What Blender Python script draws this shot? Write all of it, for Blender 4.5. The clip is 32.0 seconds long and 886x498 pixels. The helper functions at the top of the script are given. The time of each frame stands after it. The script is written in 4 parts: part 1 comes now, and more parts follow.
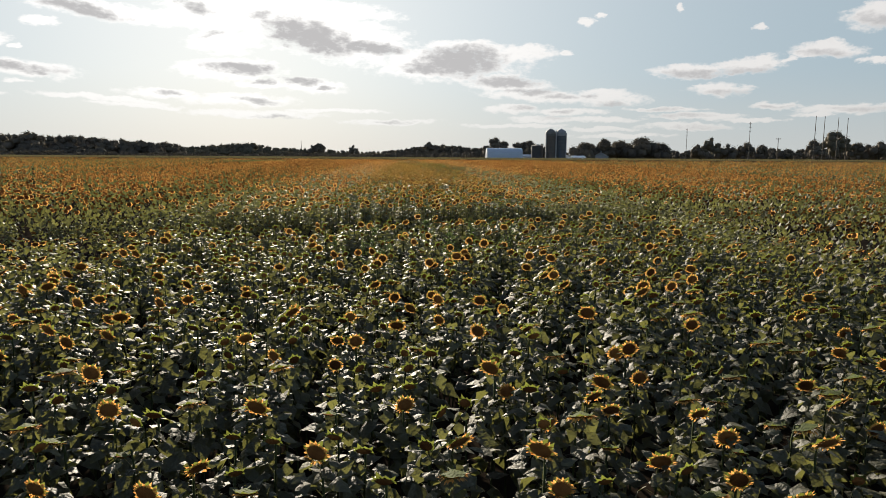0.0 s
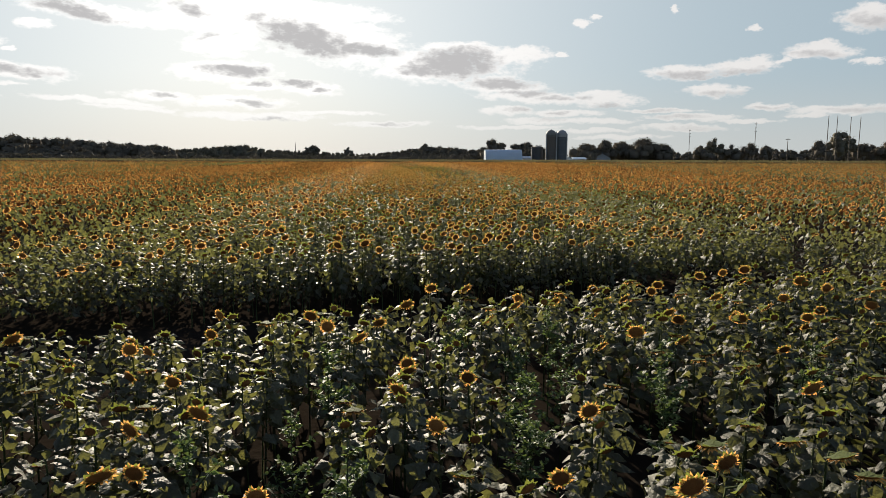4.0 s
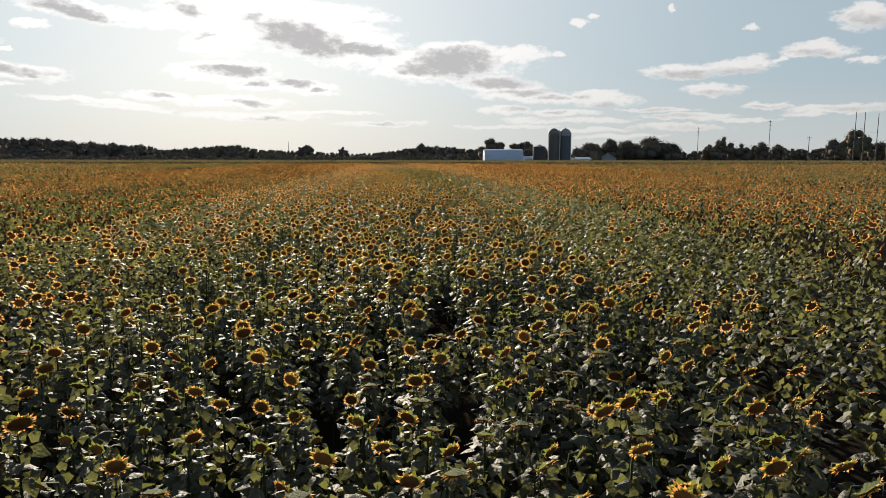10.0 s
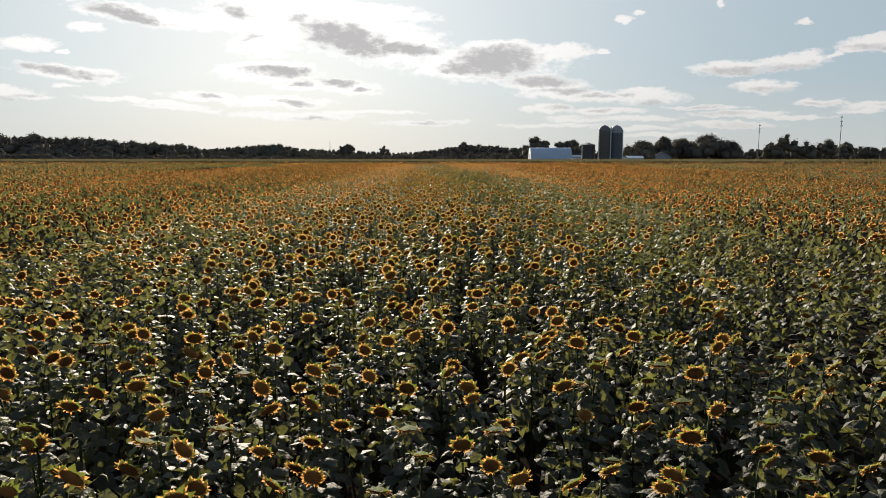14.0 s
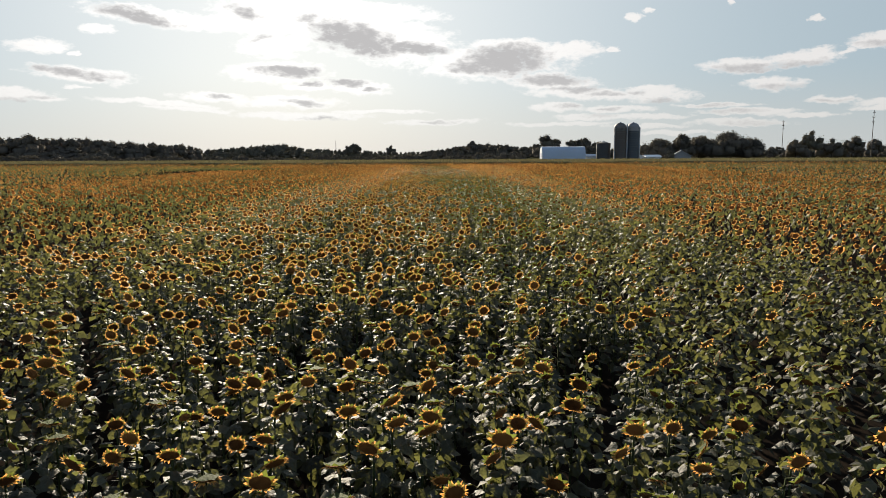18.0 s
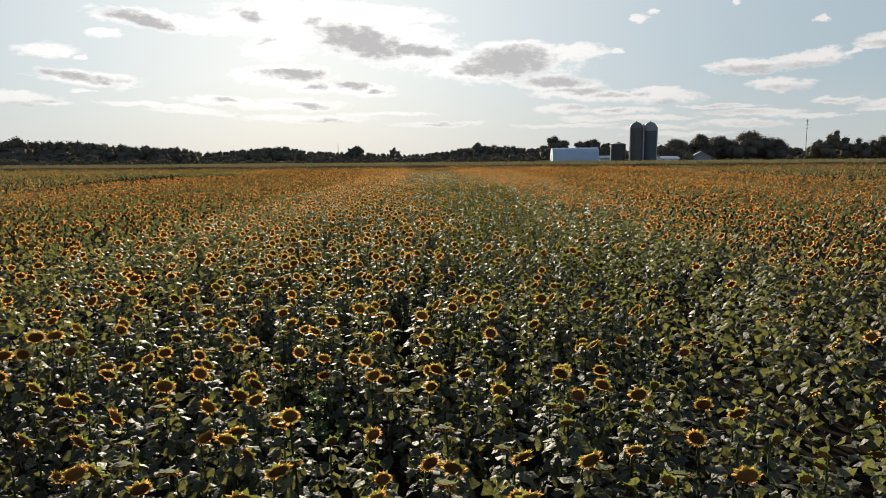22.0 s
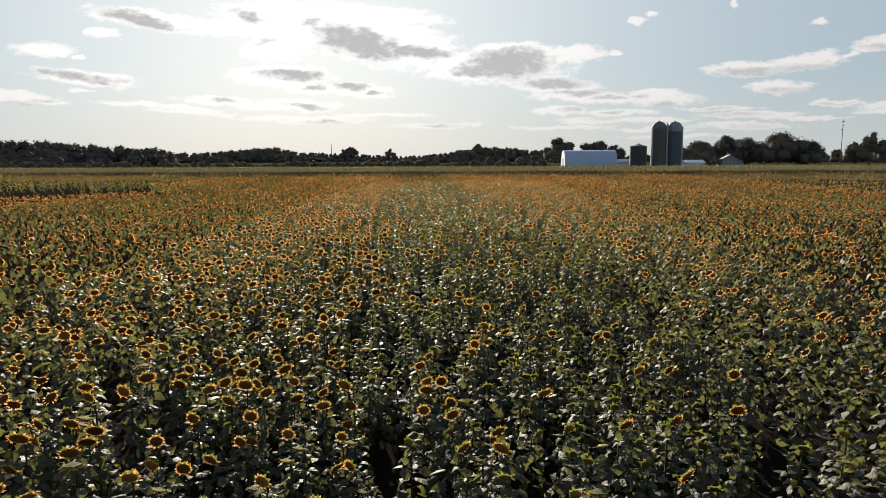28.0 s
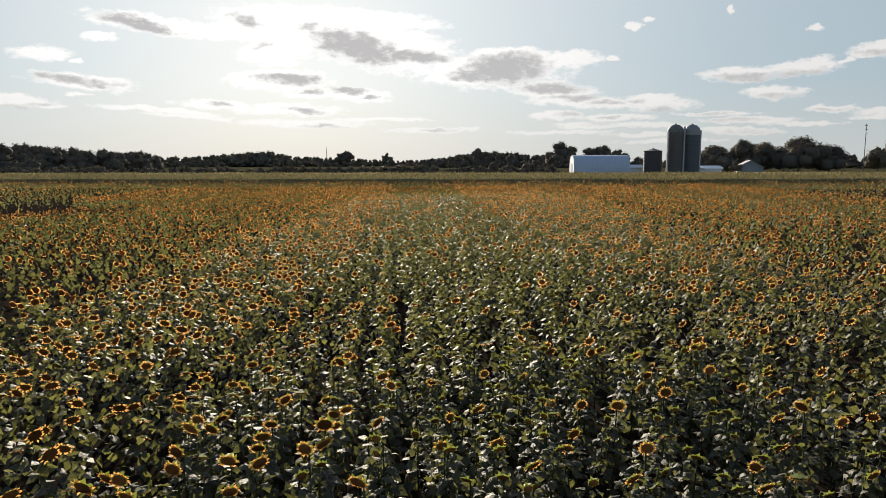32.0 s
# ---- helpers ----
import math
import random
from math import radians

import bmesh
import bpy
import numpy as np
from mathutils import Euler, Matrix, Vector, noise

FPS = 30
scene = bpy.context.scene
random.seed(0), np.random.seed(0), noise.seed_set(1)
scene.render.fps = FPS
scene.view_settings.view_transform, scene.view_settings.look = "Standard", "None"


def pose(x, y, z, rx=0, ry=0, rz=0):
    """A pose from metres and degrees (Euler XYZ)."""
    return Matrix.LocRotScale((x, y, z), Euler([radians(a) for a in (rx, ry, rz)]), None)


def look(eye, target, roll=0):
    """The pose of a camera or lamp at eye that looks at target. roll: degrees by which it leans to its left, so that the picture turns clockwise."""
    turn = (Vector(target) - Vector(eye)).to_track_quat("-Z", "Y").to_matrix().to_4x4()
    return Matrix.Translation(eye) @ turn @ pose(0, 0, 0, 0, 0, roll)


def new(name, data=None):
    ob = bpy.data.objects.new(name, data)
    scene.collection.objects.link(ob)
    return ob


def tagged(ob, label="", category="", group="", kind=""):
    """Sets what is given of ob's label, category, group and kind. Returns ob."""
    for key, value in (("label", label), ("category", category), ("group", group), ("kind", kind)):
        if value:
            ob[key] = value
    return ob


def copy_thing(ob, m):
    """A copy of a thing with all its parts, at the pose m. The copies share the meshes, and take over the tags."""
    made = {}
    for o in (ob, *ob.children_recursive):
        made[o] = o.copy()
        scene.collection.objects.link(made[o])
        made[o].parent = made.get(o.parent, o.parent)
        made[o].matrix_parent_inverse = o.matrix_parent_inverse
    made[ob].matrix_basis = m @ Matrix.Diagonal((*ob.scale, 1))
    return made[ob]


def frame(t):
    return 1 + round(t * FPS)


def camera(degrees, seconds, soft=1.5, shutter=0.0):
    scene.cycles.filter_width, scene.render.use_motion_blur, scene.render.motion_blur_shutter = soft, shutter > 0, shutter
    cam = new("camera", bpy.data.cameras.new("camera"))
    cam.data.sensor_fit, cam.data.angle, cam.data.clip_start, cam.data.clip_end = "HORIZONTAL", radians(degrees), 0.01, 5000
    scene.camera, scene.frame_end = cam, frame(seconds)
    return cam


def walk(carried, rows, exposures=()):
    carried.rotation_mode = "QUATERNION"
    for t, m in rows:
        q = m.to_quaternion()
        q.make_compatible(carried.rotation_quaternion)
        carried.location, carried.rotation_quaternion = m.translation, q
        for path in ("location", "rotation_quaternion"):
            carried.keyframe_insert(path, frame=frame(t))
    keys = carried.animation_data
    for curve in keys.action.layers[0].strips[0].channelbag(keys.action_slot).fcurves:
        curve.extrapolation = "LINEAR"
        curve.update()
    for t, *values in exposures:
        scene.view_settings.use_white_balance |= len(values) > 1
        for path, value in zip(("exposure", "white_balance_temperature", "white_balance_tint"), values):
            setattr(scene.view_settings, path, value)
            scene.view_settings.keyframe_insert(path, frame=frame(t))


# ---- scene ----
cam = camera(66.5, 32.0, 0.5)
PATH = [
    (0.0, 0.00, -0.00, 3.623, 81.978, -0.325, -8.209),
    (0.5, 0.21, 1.49, 3.621, 82.006, -0.323, -8.248),
    (1.0, 0.38, 2.96, 3.621, 82.041, -0.319, -8.292),
    (1.5, 0.51, 4.41, 3.611, 82.079, -0.305, -8.337),
    (2.0, 0.57, 5.72, 3.591, 82.096, -0.282, -8.385),
    (2.5, 0.61, 7.03, 3.584, 82.102, -0.253, -8.433),
    (3.0, 0.69, 8.41, 3.607, 82.110, -0.218, -8.472),
    (3.5, 0.78, 9.91, 3.661, 82.120, -0.186, -8.528),
    (4.0, 0.93, 11.36, 3.718, 82.124, -0.167, -8.566),
    (4.5, 1.11, 12.84, 3.759, 82.146, -0.157, -8.602),
    (5.0, 1.39, 14.39, 3.811, 82.160, -0.147, -8.631),
    (5.5, 1.74, 15.98, 3.869, 82.167, -0.138, -8.656),
    (6.0, 2.13, 17.60, 3.928, 82.169, -0.132, -8.680),
    (6.5, 2.54, 19.23, 3.983, 82.168, -0.130, -8.707),
    (7.0, 2.95, 20.87, 4.030, 82.163, -0.130, -8.742),
    (7.5, 3.32, 22.50, 4.063, 82.150, -0.133, -8.776),
    (8.0, 3.63, 24.14, 4.081, 82.121, -0.135, -8.813),
    (8.5, 3.84, 25.78, 4.081, 82.109, -0.131, -8.861),
    (9.0, 4.02, 27.46, 4.053, 82.101, -0.113, -8.909),
    (9.5, 4.19, 29.18, 4.025, 82.092, -0.081, -8.890),
    (10.0, 4.38, 30.93, 4.014, 82.091, -0.049, -8.767),
    (10.5, 4.56, 32.70, 4.002, 82.081, -0.027, -8.484),
    (11.0, 4.72, 34.48, 3.975, 82.051, -0.009, -8.144),
    (11.5, 4.87, 36.30, 3.948, 82.031, 0.008, -7.745),
    (12.0, 5.01, 38.12, 3.923, 82.020, 0.023, -7.296),
    (12.5, 5.16, 39.98, 3.916, 81.998, 0.035, -6.842),
    (13.0, 5.37, 41.89, 3.916, 81.999, 0.037, -6.371),
    (13.5, 5.70, 43.90, 3.922, 82.011, 0.032, -5.677),
    (14.0, 5.91, 45.88, 3.913, 82.004, 0.029, -5.247),
    (14.5, 6.18, 47.86, 3.924, 82.003, 0.036, -4.919),
    (15.0, 6.49, 49.81, 3.942, 82.003, 0.055, -4.652),
    (15.5, 6.86, 51.81, 3.976, 81.971, 0.088, -4.444),
    (16.0, 7.26, 53.86, 4.024, 81.939, 0.126, -4.351),
    (16.5, 7.66, 55.93, 4.077, 81.915, 0.168, -4.340),
    (17.0, 8.04, 58.03, 4.125, 81.903, 0.215, -4.378),
    (17.5, 8.37, 60.14, 4.160, 81.909, 0.264, -4.432),
    (18.0, 8.63, 62.25, 4.171, 81.941, 0.312, -4.470),
    (18.5, 8.89, 64.37, 4.169, 81.971, 0.353, -4.448),
    (19.0, 9.15, 66.50, 4.163, 82.009, 0.396, -4.232),
    (19.5, 9.42, 68.68, 4.168, 82.030, 0.437, -4.222),
    (20.0, 9.61, 70.91, 4.189, 82.040, 0.467, -4.070),
    (20.5, 9.79, 73.17, 4.208, 82.080, 0.485, -4.017),
    (21.0, 9.96, 75.58, 4.209, 82.107, 0.505, -4.034),
    (21.5, 10.13, 77.99, 4.202, 82.113, 0.522, -4.044),
    (22.0, 10.30, 80.43, 4.210, 82.117, 0.527, -4.057),
    (22.5, 10.51, 82.96, 4.250, 82.117, 0.529, -4.069),
    (23.0, 10.76, 85.57, 4.293, 82.120, 0.524, -4.070),
    (23.5, 10.95, 88.26, 4.322, 82.118, 0.517, -4.079),
    (24.0, 11.12, 91.01, 4.336, 82.095, 0.505, -4.102),
    (24.5, 11.27, 93.75, 4.346, 82.069, 0.482, -4.135),
    (25.0, 11.41, 96.45, 4.376, 82.068, 0.462, -4.172),
    (25.5, 11.53, 99.13, 4.424, 82.067, 0.452, -4.188),
    (26.0, 11.62, 101.84, 4.490, 82.073, 0.442, -4.204),
    (26.5, 11.70, 104.53, 4.554, 82.105, 0.421, -4.223),
    (27.0, 11.94, 107.27, 4.621, 82.140, 0.385, -4.226),
    (27.5, 12.25, 110.01, 4.687, 82.179, 0.342, -4.223),
    (28.0, 12.55, 112.70, 4.749, 82.226, 0.301, -4.222),
    (28.5, 12.75, 115.29, 4.803, 82.282, 0.264, -4.234),
    (29.0, 12.77, 117.74, 4.847, 82.349, 0.235, -4.269),
    (29.5, 12.80, 120.08, 4.875, 82.380, 0.220, -4.279),
    (30.0, 12.84, 122.35, 4.905, 82.435, 0.206, -4.314),
    (30.5, 12.88, 124.59, 4.938, 82.489, 0.190, -4.344),
    (31.0, 12.95, 126.80, 4.955, 82.521, 0.178, -4.384),
    (31.5, 13.01, 128.96, 4.959, 82.553, 0.169, -4.417),
    (32.0, 13.04, 131.08, 4.954, 82.591, 0.165, -4.445),
]
walk(cam, [(t, pose(x, y, z, rx, ry, rz)) for t, x, y, z, rx, ry, rz in PATH])
scene.view_settings.exposure = 1.0

# ---- world: evening sky with broken cloud, sun ahead and to the side ----
SUN_AZ, SUN_EL = -8.0, 17.0      # degrees, clockwise from +y
world = bpy.data.worlds.new("sky")
scene.world = world
world.use_nodes = True
wt = world.node_tree
wt.nodes.clear()


def wnode(kind, **kw):
    n = wt.nodes.new(kind)
    for k, v in kw.items():
        if k == "operation":
            n.operation = v
        elif k == "data_type":
            n.data_type = v
        elif k == "blend_type":
            n.blend_type = v
    return n


def wset(sock, v):
    if isinstance(v, bpy.types.NodeSocket):
        wt.links.new(v, sock)
    else:
        sock.default_value = v


def wmath(op, a, b=0.0, c=0.0, clamp=False):
    n = wnode("ShaderNodeMath", operation=op)
    n.use_clamp = clamp
    for s, v in zip(n.inputs, (a, b, c)):
        wset(s, v)
    return n.outputs[0]


def wvec(op, a, b=(0, 0, 0), c=(0, 0, 0)):
    n = wnode("ShaderNodeVectorMath", operation=op)
    for s, v in zip(n.inputs, (a, b, c)):
        wset(s, v)
    return n


def wmix(fac, a, b):
    n = wnode("ShaderNodeMix", data_type="RGBA")
    wset(n.inputs[0], fac)
    wset(n.inputs[6], a)
    wset(n.inputs[7], b)
    return n.outputs[2]


def wramp(v, lo, hi):
    n = wnode("ShaderNodeMapRange")
    n.interpolation_type = "SMOOTHSTEP"
    for s, x in zip(n.inputs, (v, lo, hi, 0.0, 1.0)):
        wset(s, x)
    return n.outputs[0]


def wnoise(vec, scale, detail=4.0, rough=0.55):
    n = wnode("ShaderNodeTexNoise")
    wset(n.inputs["Vector"], vec)
    n.inputs["Scale"].default_value, n.inputs["Detail"].default_value, n.inputs["Roughness"].default_value = scale, detail, rough
    return n


way = wnode("ShaderNodeTexCoord").outputs["Generated"]
sep = wnode("ShaderNodeSeparateXYZ")
wset(sep.inputs[0], way)
dx, dy, dz = sep.outputs
azim = wmath("MULTIPLY", wmath("ARCTAN2", dx, dy), 57.2958)
elev = wmath("MULTIPLY", wmath("ARCSINE", dz), 57.2958)
flat = wnode("ShaderNodeCombineXYZ")
wset(flat.inputs[0], azim)
wset(flat.inputs[1], elev)
# ragged edges: the place in the sky is pushed about by noise, wider than high
stretch = wvec("MULTIPLY", flat.outputs[0], (0.5, 1.0, 1.0)).outputs[0]
rag = wnoise(stretch, 0.75, 6.0, 0.62)
rag2 = wnoise(stretch, 1.9, 7.0, 0.66)
push = wvec("MULTIPLY", wvec("SUBTRACT", rag.outputs["Color"], (0.5, 0.5, 0.5)).outputs[0], (3.0, 1.1, 0.0)).outputs[0]
spot = wvec("ADD", flat.outputs[0], push).outputs[0]
ragged = wmath("SUBTRACT", rag2.outputs["Fac"], 0.5)
thick = None
core = None


def lobe(az, el, wide, high, slope):
    """1 in the middle of an oval of sky, 0 at its rim: middle and half-size in degrees, and the rise of its long axis."""
    u = wvec("DOT_PRODUCT", spot, (1 / wide, 0, 0)).outputs["Value"]
    v = wvec("DOT_PRODUCT", spot, (-slope / high, 1 / high, 0)).outputs["Value"]
    u = wmath("SUBTRACT", u, az / wide)
    v = wmath("SUBTRACT", v, (el - slope * az) / high)
    return wmath("SUBTRACT", 1.0, wmath("MULTIPLY_ADD", u, u, wmath("MULTIPLY", v, v)))


def billow(az, el, wide, high, slope):
    """A bright part of a cloud."""
    global thick
    e = lobe(az, el, wide * 1.08, high * 1.15, slope)
    thick = e if thick is None else wmath("MAXIMUM", thick, e)


def shade(az, el, wide, high, slope, grey):
    """The thick grey body of a cloud."""
    global core
    e = wmath("MULTIPLY", wmath("MAXIMUM", wmath("ADD", lobe(az, el, wide * 1.12, high * 1.2, slope), 0.1), -1.0), grey)
    core = e if core is None else wmath("MAXIMUM", core, e)


billow(-17.6, 10.13, 5.04, 0.66, -0.09)
billow(-21.6, 9.15, 1.04, 0.34, -0.01)
billow(-9.2, 10.69, 4.82, 1.39, 0.01)
billow(-1.0, 9.39, 6.96, 1.89, -0.18)
billow(-9.1, 8.50, 2.96, 0.84, 0.05)
billow(-2.1, 11.35, 6.66, 0.67, -0.05)
billow(-9.0, 6.51, 3.91, 0.77, 0.01)
billow(-6.4, 5.44, 2.19, 0.35, 0.03)
billow(-2.6, 5.45, 2.80, 0.53, -0.12)
billow(-8.2, 4.20, 4.53, 0.48, -0.00)
billow(-7.1, 3.12, 5.46, 0.31, -0.01)
billow(3.8, 2.60, 3.98, 0.23, 0.01)
billow(-0.4, 3.47, 4.13, 0.18, 0.01)
billow(-18.1, 3.99, 4.71, 0.21, -0.06)
billow(-14.0, 4.57, 3.01, 0.38, 0.01)
billow(-15.8, 3.54, 3.52, 0.17, -0.03)
billow(8.4, 7.36, 6.59, 1.34, -0.01)
billow(9.8, 8.61, 3.48, 0.48, -0.05)
billow(13.8, 8.06, 3.91, 0.66, 0.01)
billow(15.4, 8.49, 1.37, 0.35, -0.01)
billow(13.4, 5.71, 3.61, 0.81, -0.10)
billow(16.4, 4.65, 5.27, 0.45, -0.06)
billow(21.6, 4.52, 2.93, 0.58, -0.04)
billow(20.9, 5.06, 1.34, 0.22, -0.01)
billow(13.9, 3.71, 2.33, 0.32, -0.00)
billow(18.2, 3.51, 3.42, 0.27, -0.02)
billow(16.7, 2.93, 3.22, 0.27, -0.00)
billow(21.0, 2.82, 3.13, 0.23, -0.01)
billow(26.0, 3.62, 2.98, 0.18, -0.01)
billow(28.3, 3.06, 3.53, 0.30, -0.01)
billow(27.9, 2.24, 3.55, 0.26, -0.01)
billow(13.7, 2.38, 4.20, 0.18, 0.00)
billow(21.0, 2.10, 3.59, 0.18, -0.00)
billow(27.9, 6.41, 2.89, 0.51, -0.03)
billow(31.8, 6.68, 2.58, 0.58, 0.08)
billow(34.5, 7.07, 0.82, 0.20, 0.16)
billow(32.7, 7.00, 0.96, 0.33, -0.05)
billow(30.0, 5.03, 2.26, 0.51, -0.03)
billow(29.0, 5.32, 1.23, 0.25, -0.03)
billow(37.1, 7.47, 2.35, 0.51, -0.06)
billow(37.3, 7.84, 0.99, 0.35, -0.07)
billow(35.7, 7.28, 1.10, 0.20, -0.06)
billow(40.2, 6.69, 0.94, 0.23, -0.07)
billow(39.6, 9.54, 1.75, 0.82, 0.02)
billow(40.0, 10.09, 1.00, 0.59, -0.10)
billow(19.8, 10.45, 0.71, 0.30, -0.03)
billow(20.9, 10.88, 0.57, 0.21, 0.06)
billow(26.9, 11.21, 0.25, 0.32, -0.06)
billow(32.4, 9.54, 0.50, 0.20, -0.07)
billow(18.2, 8.05, 0.63, 0.22, -0.02)
billow(38.6, 3.31, 3.32, 0.36, 0.03)
billow(33.9, 3.64, 2.10, 0.25, -0.02)
billow(36.5, 2.92, 1.46, 0.16, -0.02)
billow(32.4, 2.71, 2.35, 0.17, -0.01)
billow(22.8, 1.55, 3.98, 0.18, -0.00)
billow(-25.5, 7.72, 1.90, 0.46, 0.04)
billow(-23.3, 7.38, 0.51, 0.16, 0.06)
billow(-23.2, 5.87, 3.62, 0.56, -0.05)
billow(-27.3, 4.37, 2.57, 0.43, -0.03)
billow(-25.4, 4.04, 1.25, 0.20, -0.08)
billow(-23.3, 4.91, 1.11, 0.16, 0.03)
shade(-18.9, 10.13, 2.63, 0.42, -0.17, 0.8)
shade(-11.3, 11.04, 1.31, 0.40, -0.13, 0.5)
shade(-6.7, 10.71, 0.95, 0.25, -0.04, 0.5)
shade(-10.1, 8.99, 0.67, 0.21, 0.35, 0.3)
shade(-2.6, 9.16, 3.48, 1.07, -0.18, 1)
shade(-3.9, 9.80, 1.77, 0.51, -0.15, 0.8)
shade(2.1, 8.43, 2.75, 0.44, -0.06, 0.9)
shade(-8.1, 6.55, 2.58, 0.39, -0.01, 0.8)
shade(-6.4, 5.61, 1.05, 0.18, 0.03, 0.6)
shade(-3.4, 5.78, 1.57, 0.27, -0.09, 0.75)
shade(-1.3, 5.21, 0.59, 0.13, -0.08, 0.55)
shade(-6.9, 4.15, 1.66, 0.20, -0.03, 0.6)
shade(-5.4, 2.93, 1.78, 0.13, -0.03, 0.5)
shade(4.2, 2.61, 1.41, 0.12, 0.01, 0.4)
shade(-13.5, 4.63, 0.97, 0.17, -0.01, 0.5)
shade(9.7, 7.50, 3.35, 1.02, 0.00, 1)
shade(7.1, 6.95, 2.24, 0.40, -0.04, 0.7)
shade(13.4, 5.84, 2.50, 0.40, -0.05, 0.85)
shade(15.2, 5.02, 1.94, 0.23, -0.02, 0.6)
shade(17.5, 4.60, 1.46, 0.16, -0.01, 0.5)
shade(22.0, 4.02, 1.20, 0.20, -0.03, 0.65)
shade(20.2, 4.62, 0.72, 0.16, -0.01, 0.5)
shade(14.8, 3.75, 0.93, 0.16, -0.00, 0.4)
shade(17.6, 3.02, 1.28, 0.16, -0.00, 0.4)
shade(25.8, 3.62, 1.37, 0.11, -0.01, 0.4)
shade(27.3, 3.08, 1.77, 0.15, -0.01, 0.4)
shade(18.2, 3.51, 0.91, 0.11, -0.01, 0.35)
shade(28.8, 2.19, 1.65, 0.13, -0.01, 0.3)
shade(27.9, 6.20, 1.99, 0.25, -0.06, 0.65)
shade(31.8, 6.35, 1.64, 0.25, 0.06, 0.5)
shade(30.5, 4.81, 1.52, 0.21, -0.03, 0.4)
shade(37.0, 7.28, 1.57, 0.23, -0.06, 0.45)
shade(39.9, 9.29, 1.40, 0.45, -0.09, 0.45)
shade(39.7, 3.32, 1.64, 0.18, 0.01, 0.45)
shade(33.9, 3.59, 1.30, 0.10, -0.02, 0.4)
shade(-23.6, 5.94, 2.86, 0.28, -0.06, 0.65)
shade(-22.3, 5.75, 1.31, 0.24, -0.12, 0.6)
shade(-28.0, 3.88, 1.52, 0.23, -0.03, 0.4)
shade(-26.1, 4.10, 1.05, 0.12, 0.03, 0.3)

sky = wnode("ShaderNodeTexSky")
sky.sky_type = "NISHITA"
sky.sun_disc = False
sky.sun_elevation, sky.sun_rotation = radians(SUN_EL), radians(SUN_AZ)
sky.altitude, sky.air_density, sky.dust_density, sky.ozone_density = 200, 1.0, 0.8, 1.5
SKY = 0.13
base_sky = wvec("MULTIPLY", sky.outputs[0], (SKY, SKY, SKY)).outputs[0]
sunway = (math.sin(radians(SUN_AZ)) * math.cos(radians(SUN_EL)), math.cos(radians(SUN_AZ)) * math.cos(radians(SUN_EL)), math.sin(radians(SUN_EL)))
near_sun = wmath("MAXIMUM", wvec("DOT_PRODUCT", way, sunway).outputs["Value"], 0.0)
glow = wmath("POWER", near_sun, 11.0)
# thin high veil that evens out the blue and brightens towards the sun
milky = wmix(wmath("POWER", near_sun, 7.5), (0.385, 0.48, 0.545, 1), (0.78, 0.83, 0.85, 1))
low = wmath("SUBTRACT", 1.0, wramp(elev, 16.0, 50.0))
base = wmix(wmath("MULTIPLY", wmath("MULTIPLY", low, wramp(near_sun, 0.0, 0.6)), 0.93), base_sky, milky)
# scattered cloud over the whole dome
over = wnode("ShaderNodeCombineXYZ")
lift = wmath("MAXIMUM", wmath("ADD", dz, 0.05), 0.05)
wset(over.inputs[0], wmath("DIVIDE", dx, lift))
wset(over.inputs[1], wmath("DIVIDE", dy, lift))
field_noise = wnoise(over.outputs[0], 0.55, 5.0, 0.6).outputs["Fac"]
wisps = wmath("MULTIPLY", wramp(field_noise, 0.52, 0.72), wramp(elev, 14.0, 22.0))
edge = wmath("ADD", wmath("MAXIMUM", thick, -3.0), wmath("MULTIPLY", ragged, 2.6))
veil = wmath("MULTIPLY", wramp(edge, -0.25, 0.75), 0.96)
cover = wmath("MAXIMUM", veil, wmath("MULTIPLY", wisps, 0.5))
# cloud brightness: brilliant near the sun, quieter away from it
white = wmix(glow, (0.82, 0.80, 0.785, 1), (1.25, 1.23, 1.2, 1))
dark = wmix(glow, (0.50, 0.49, 0.495, 1), (0.43, 0.42, 0.425, 1))
body = wmath("MULTIPLY", wramp(wmath("ADD", core, wmath("MULTIPLY", ragged, 2.2)), -0.3, 0.85), wramp(core, -0.6, 0.1))
tone = wmix(wmath("MULTIPLY", body, 0.88), white, dark)
out = wmix(cover, base, tone)
# pale haze low down
haze = wmath("MULTIPLY", wmath("SUBTRACT", 1.0, wramp(elev, -1.0, 7.0)), 0.68)
hazy = wmix(haze, out, wmix(glow, (0.60, 0.605, 0.58, 1), (0.81, 0.805, 0.76, 1)))
bg = wnode("ShaderNodeBackground")
wset(bg.inputs[0], hazy)
bg.inputs[1].default_value = 0.5
wo = wnode("ShaderNodeOutputWorld")
wt.links.new(bg.outputs[0], wo.inputs[0])

sun = new("sun", bpy.data.lights.new("sun", "SUN"))
sun.data.energy, sun.data.angle, sun.data.color = 5.0, radians(0.6), (1.0, 0.88, 0.70)
sun.matrix_world = look(Vector(sunway) * 300, (0, 0, 0))
tagged(sun, "low warm evening sun behind thin cloud", "sun", kind="structure")

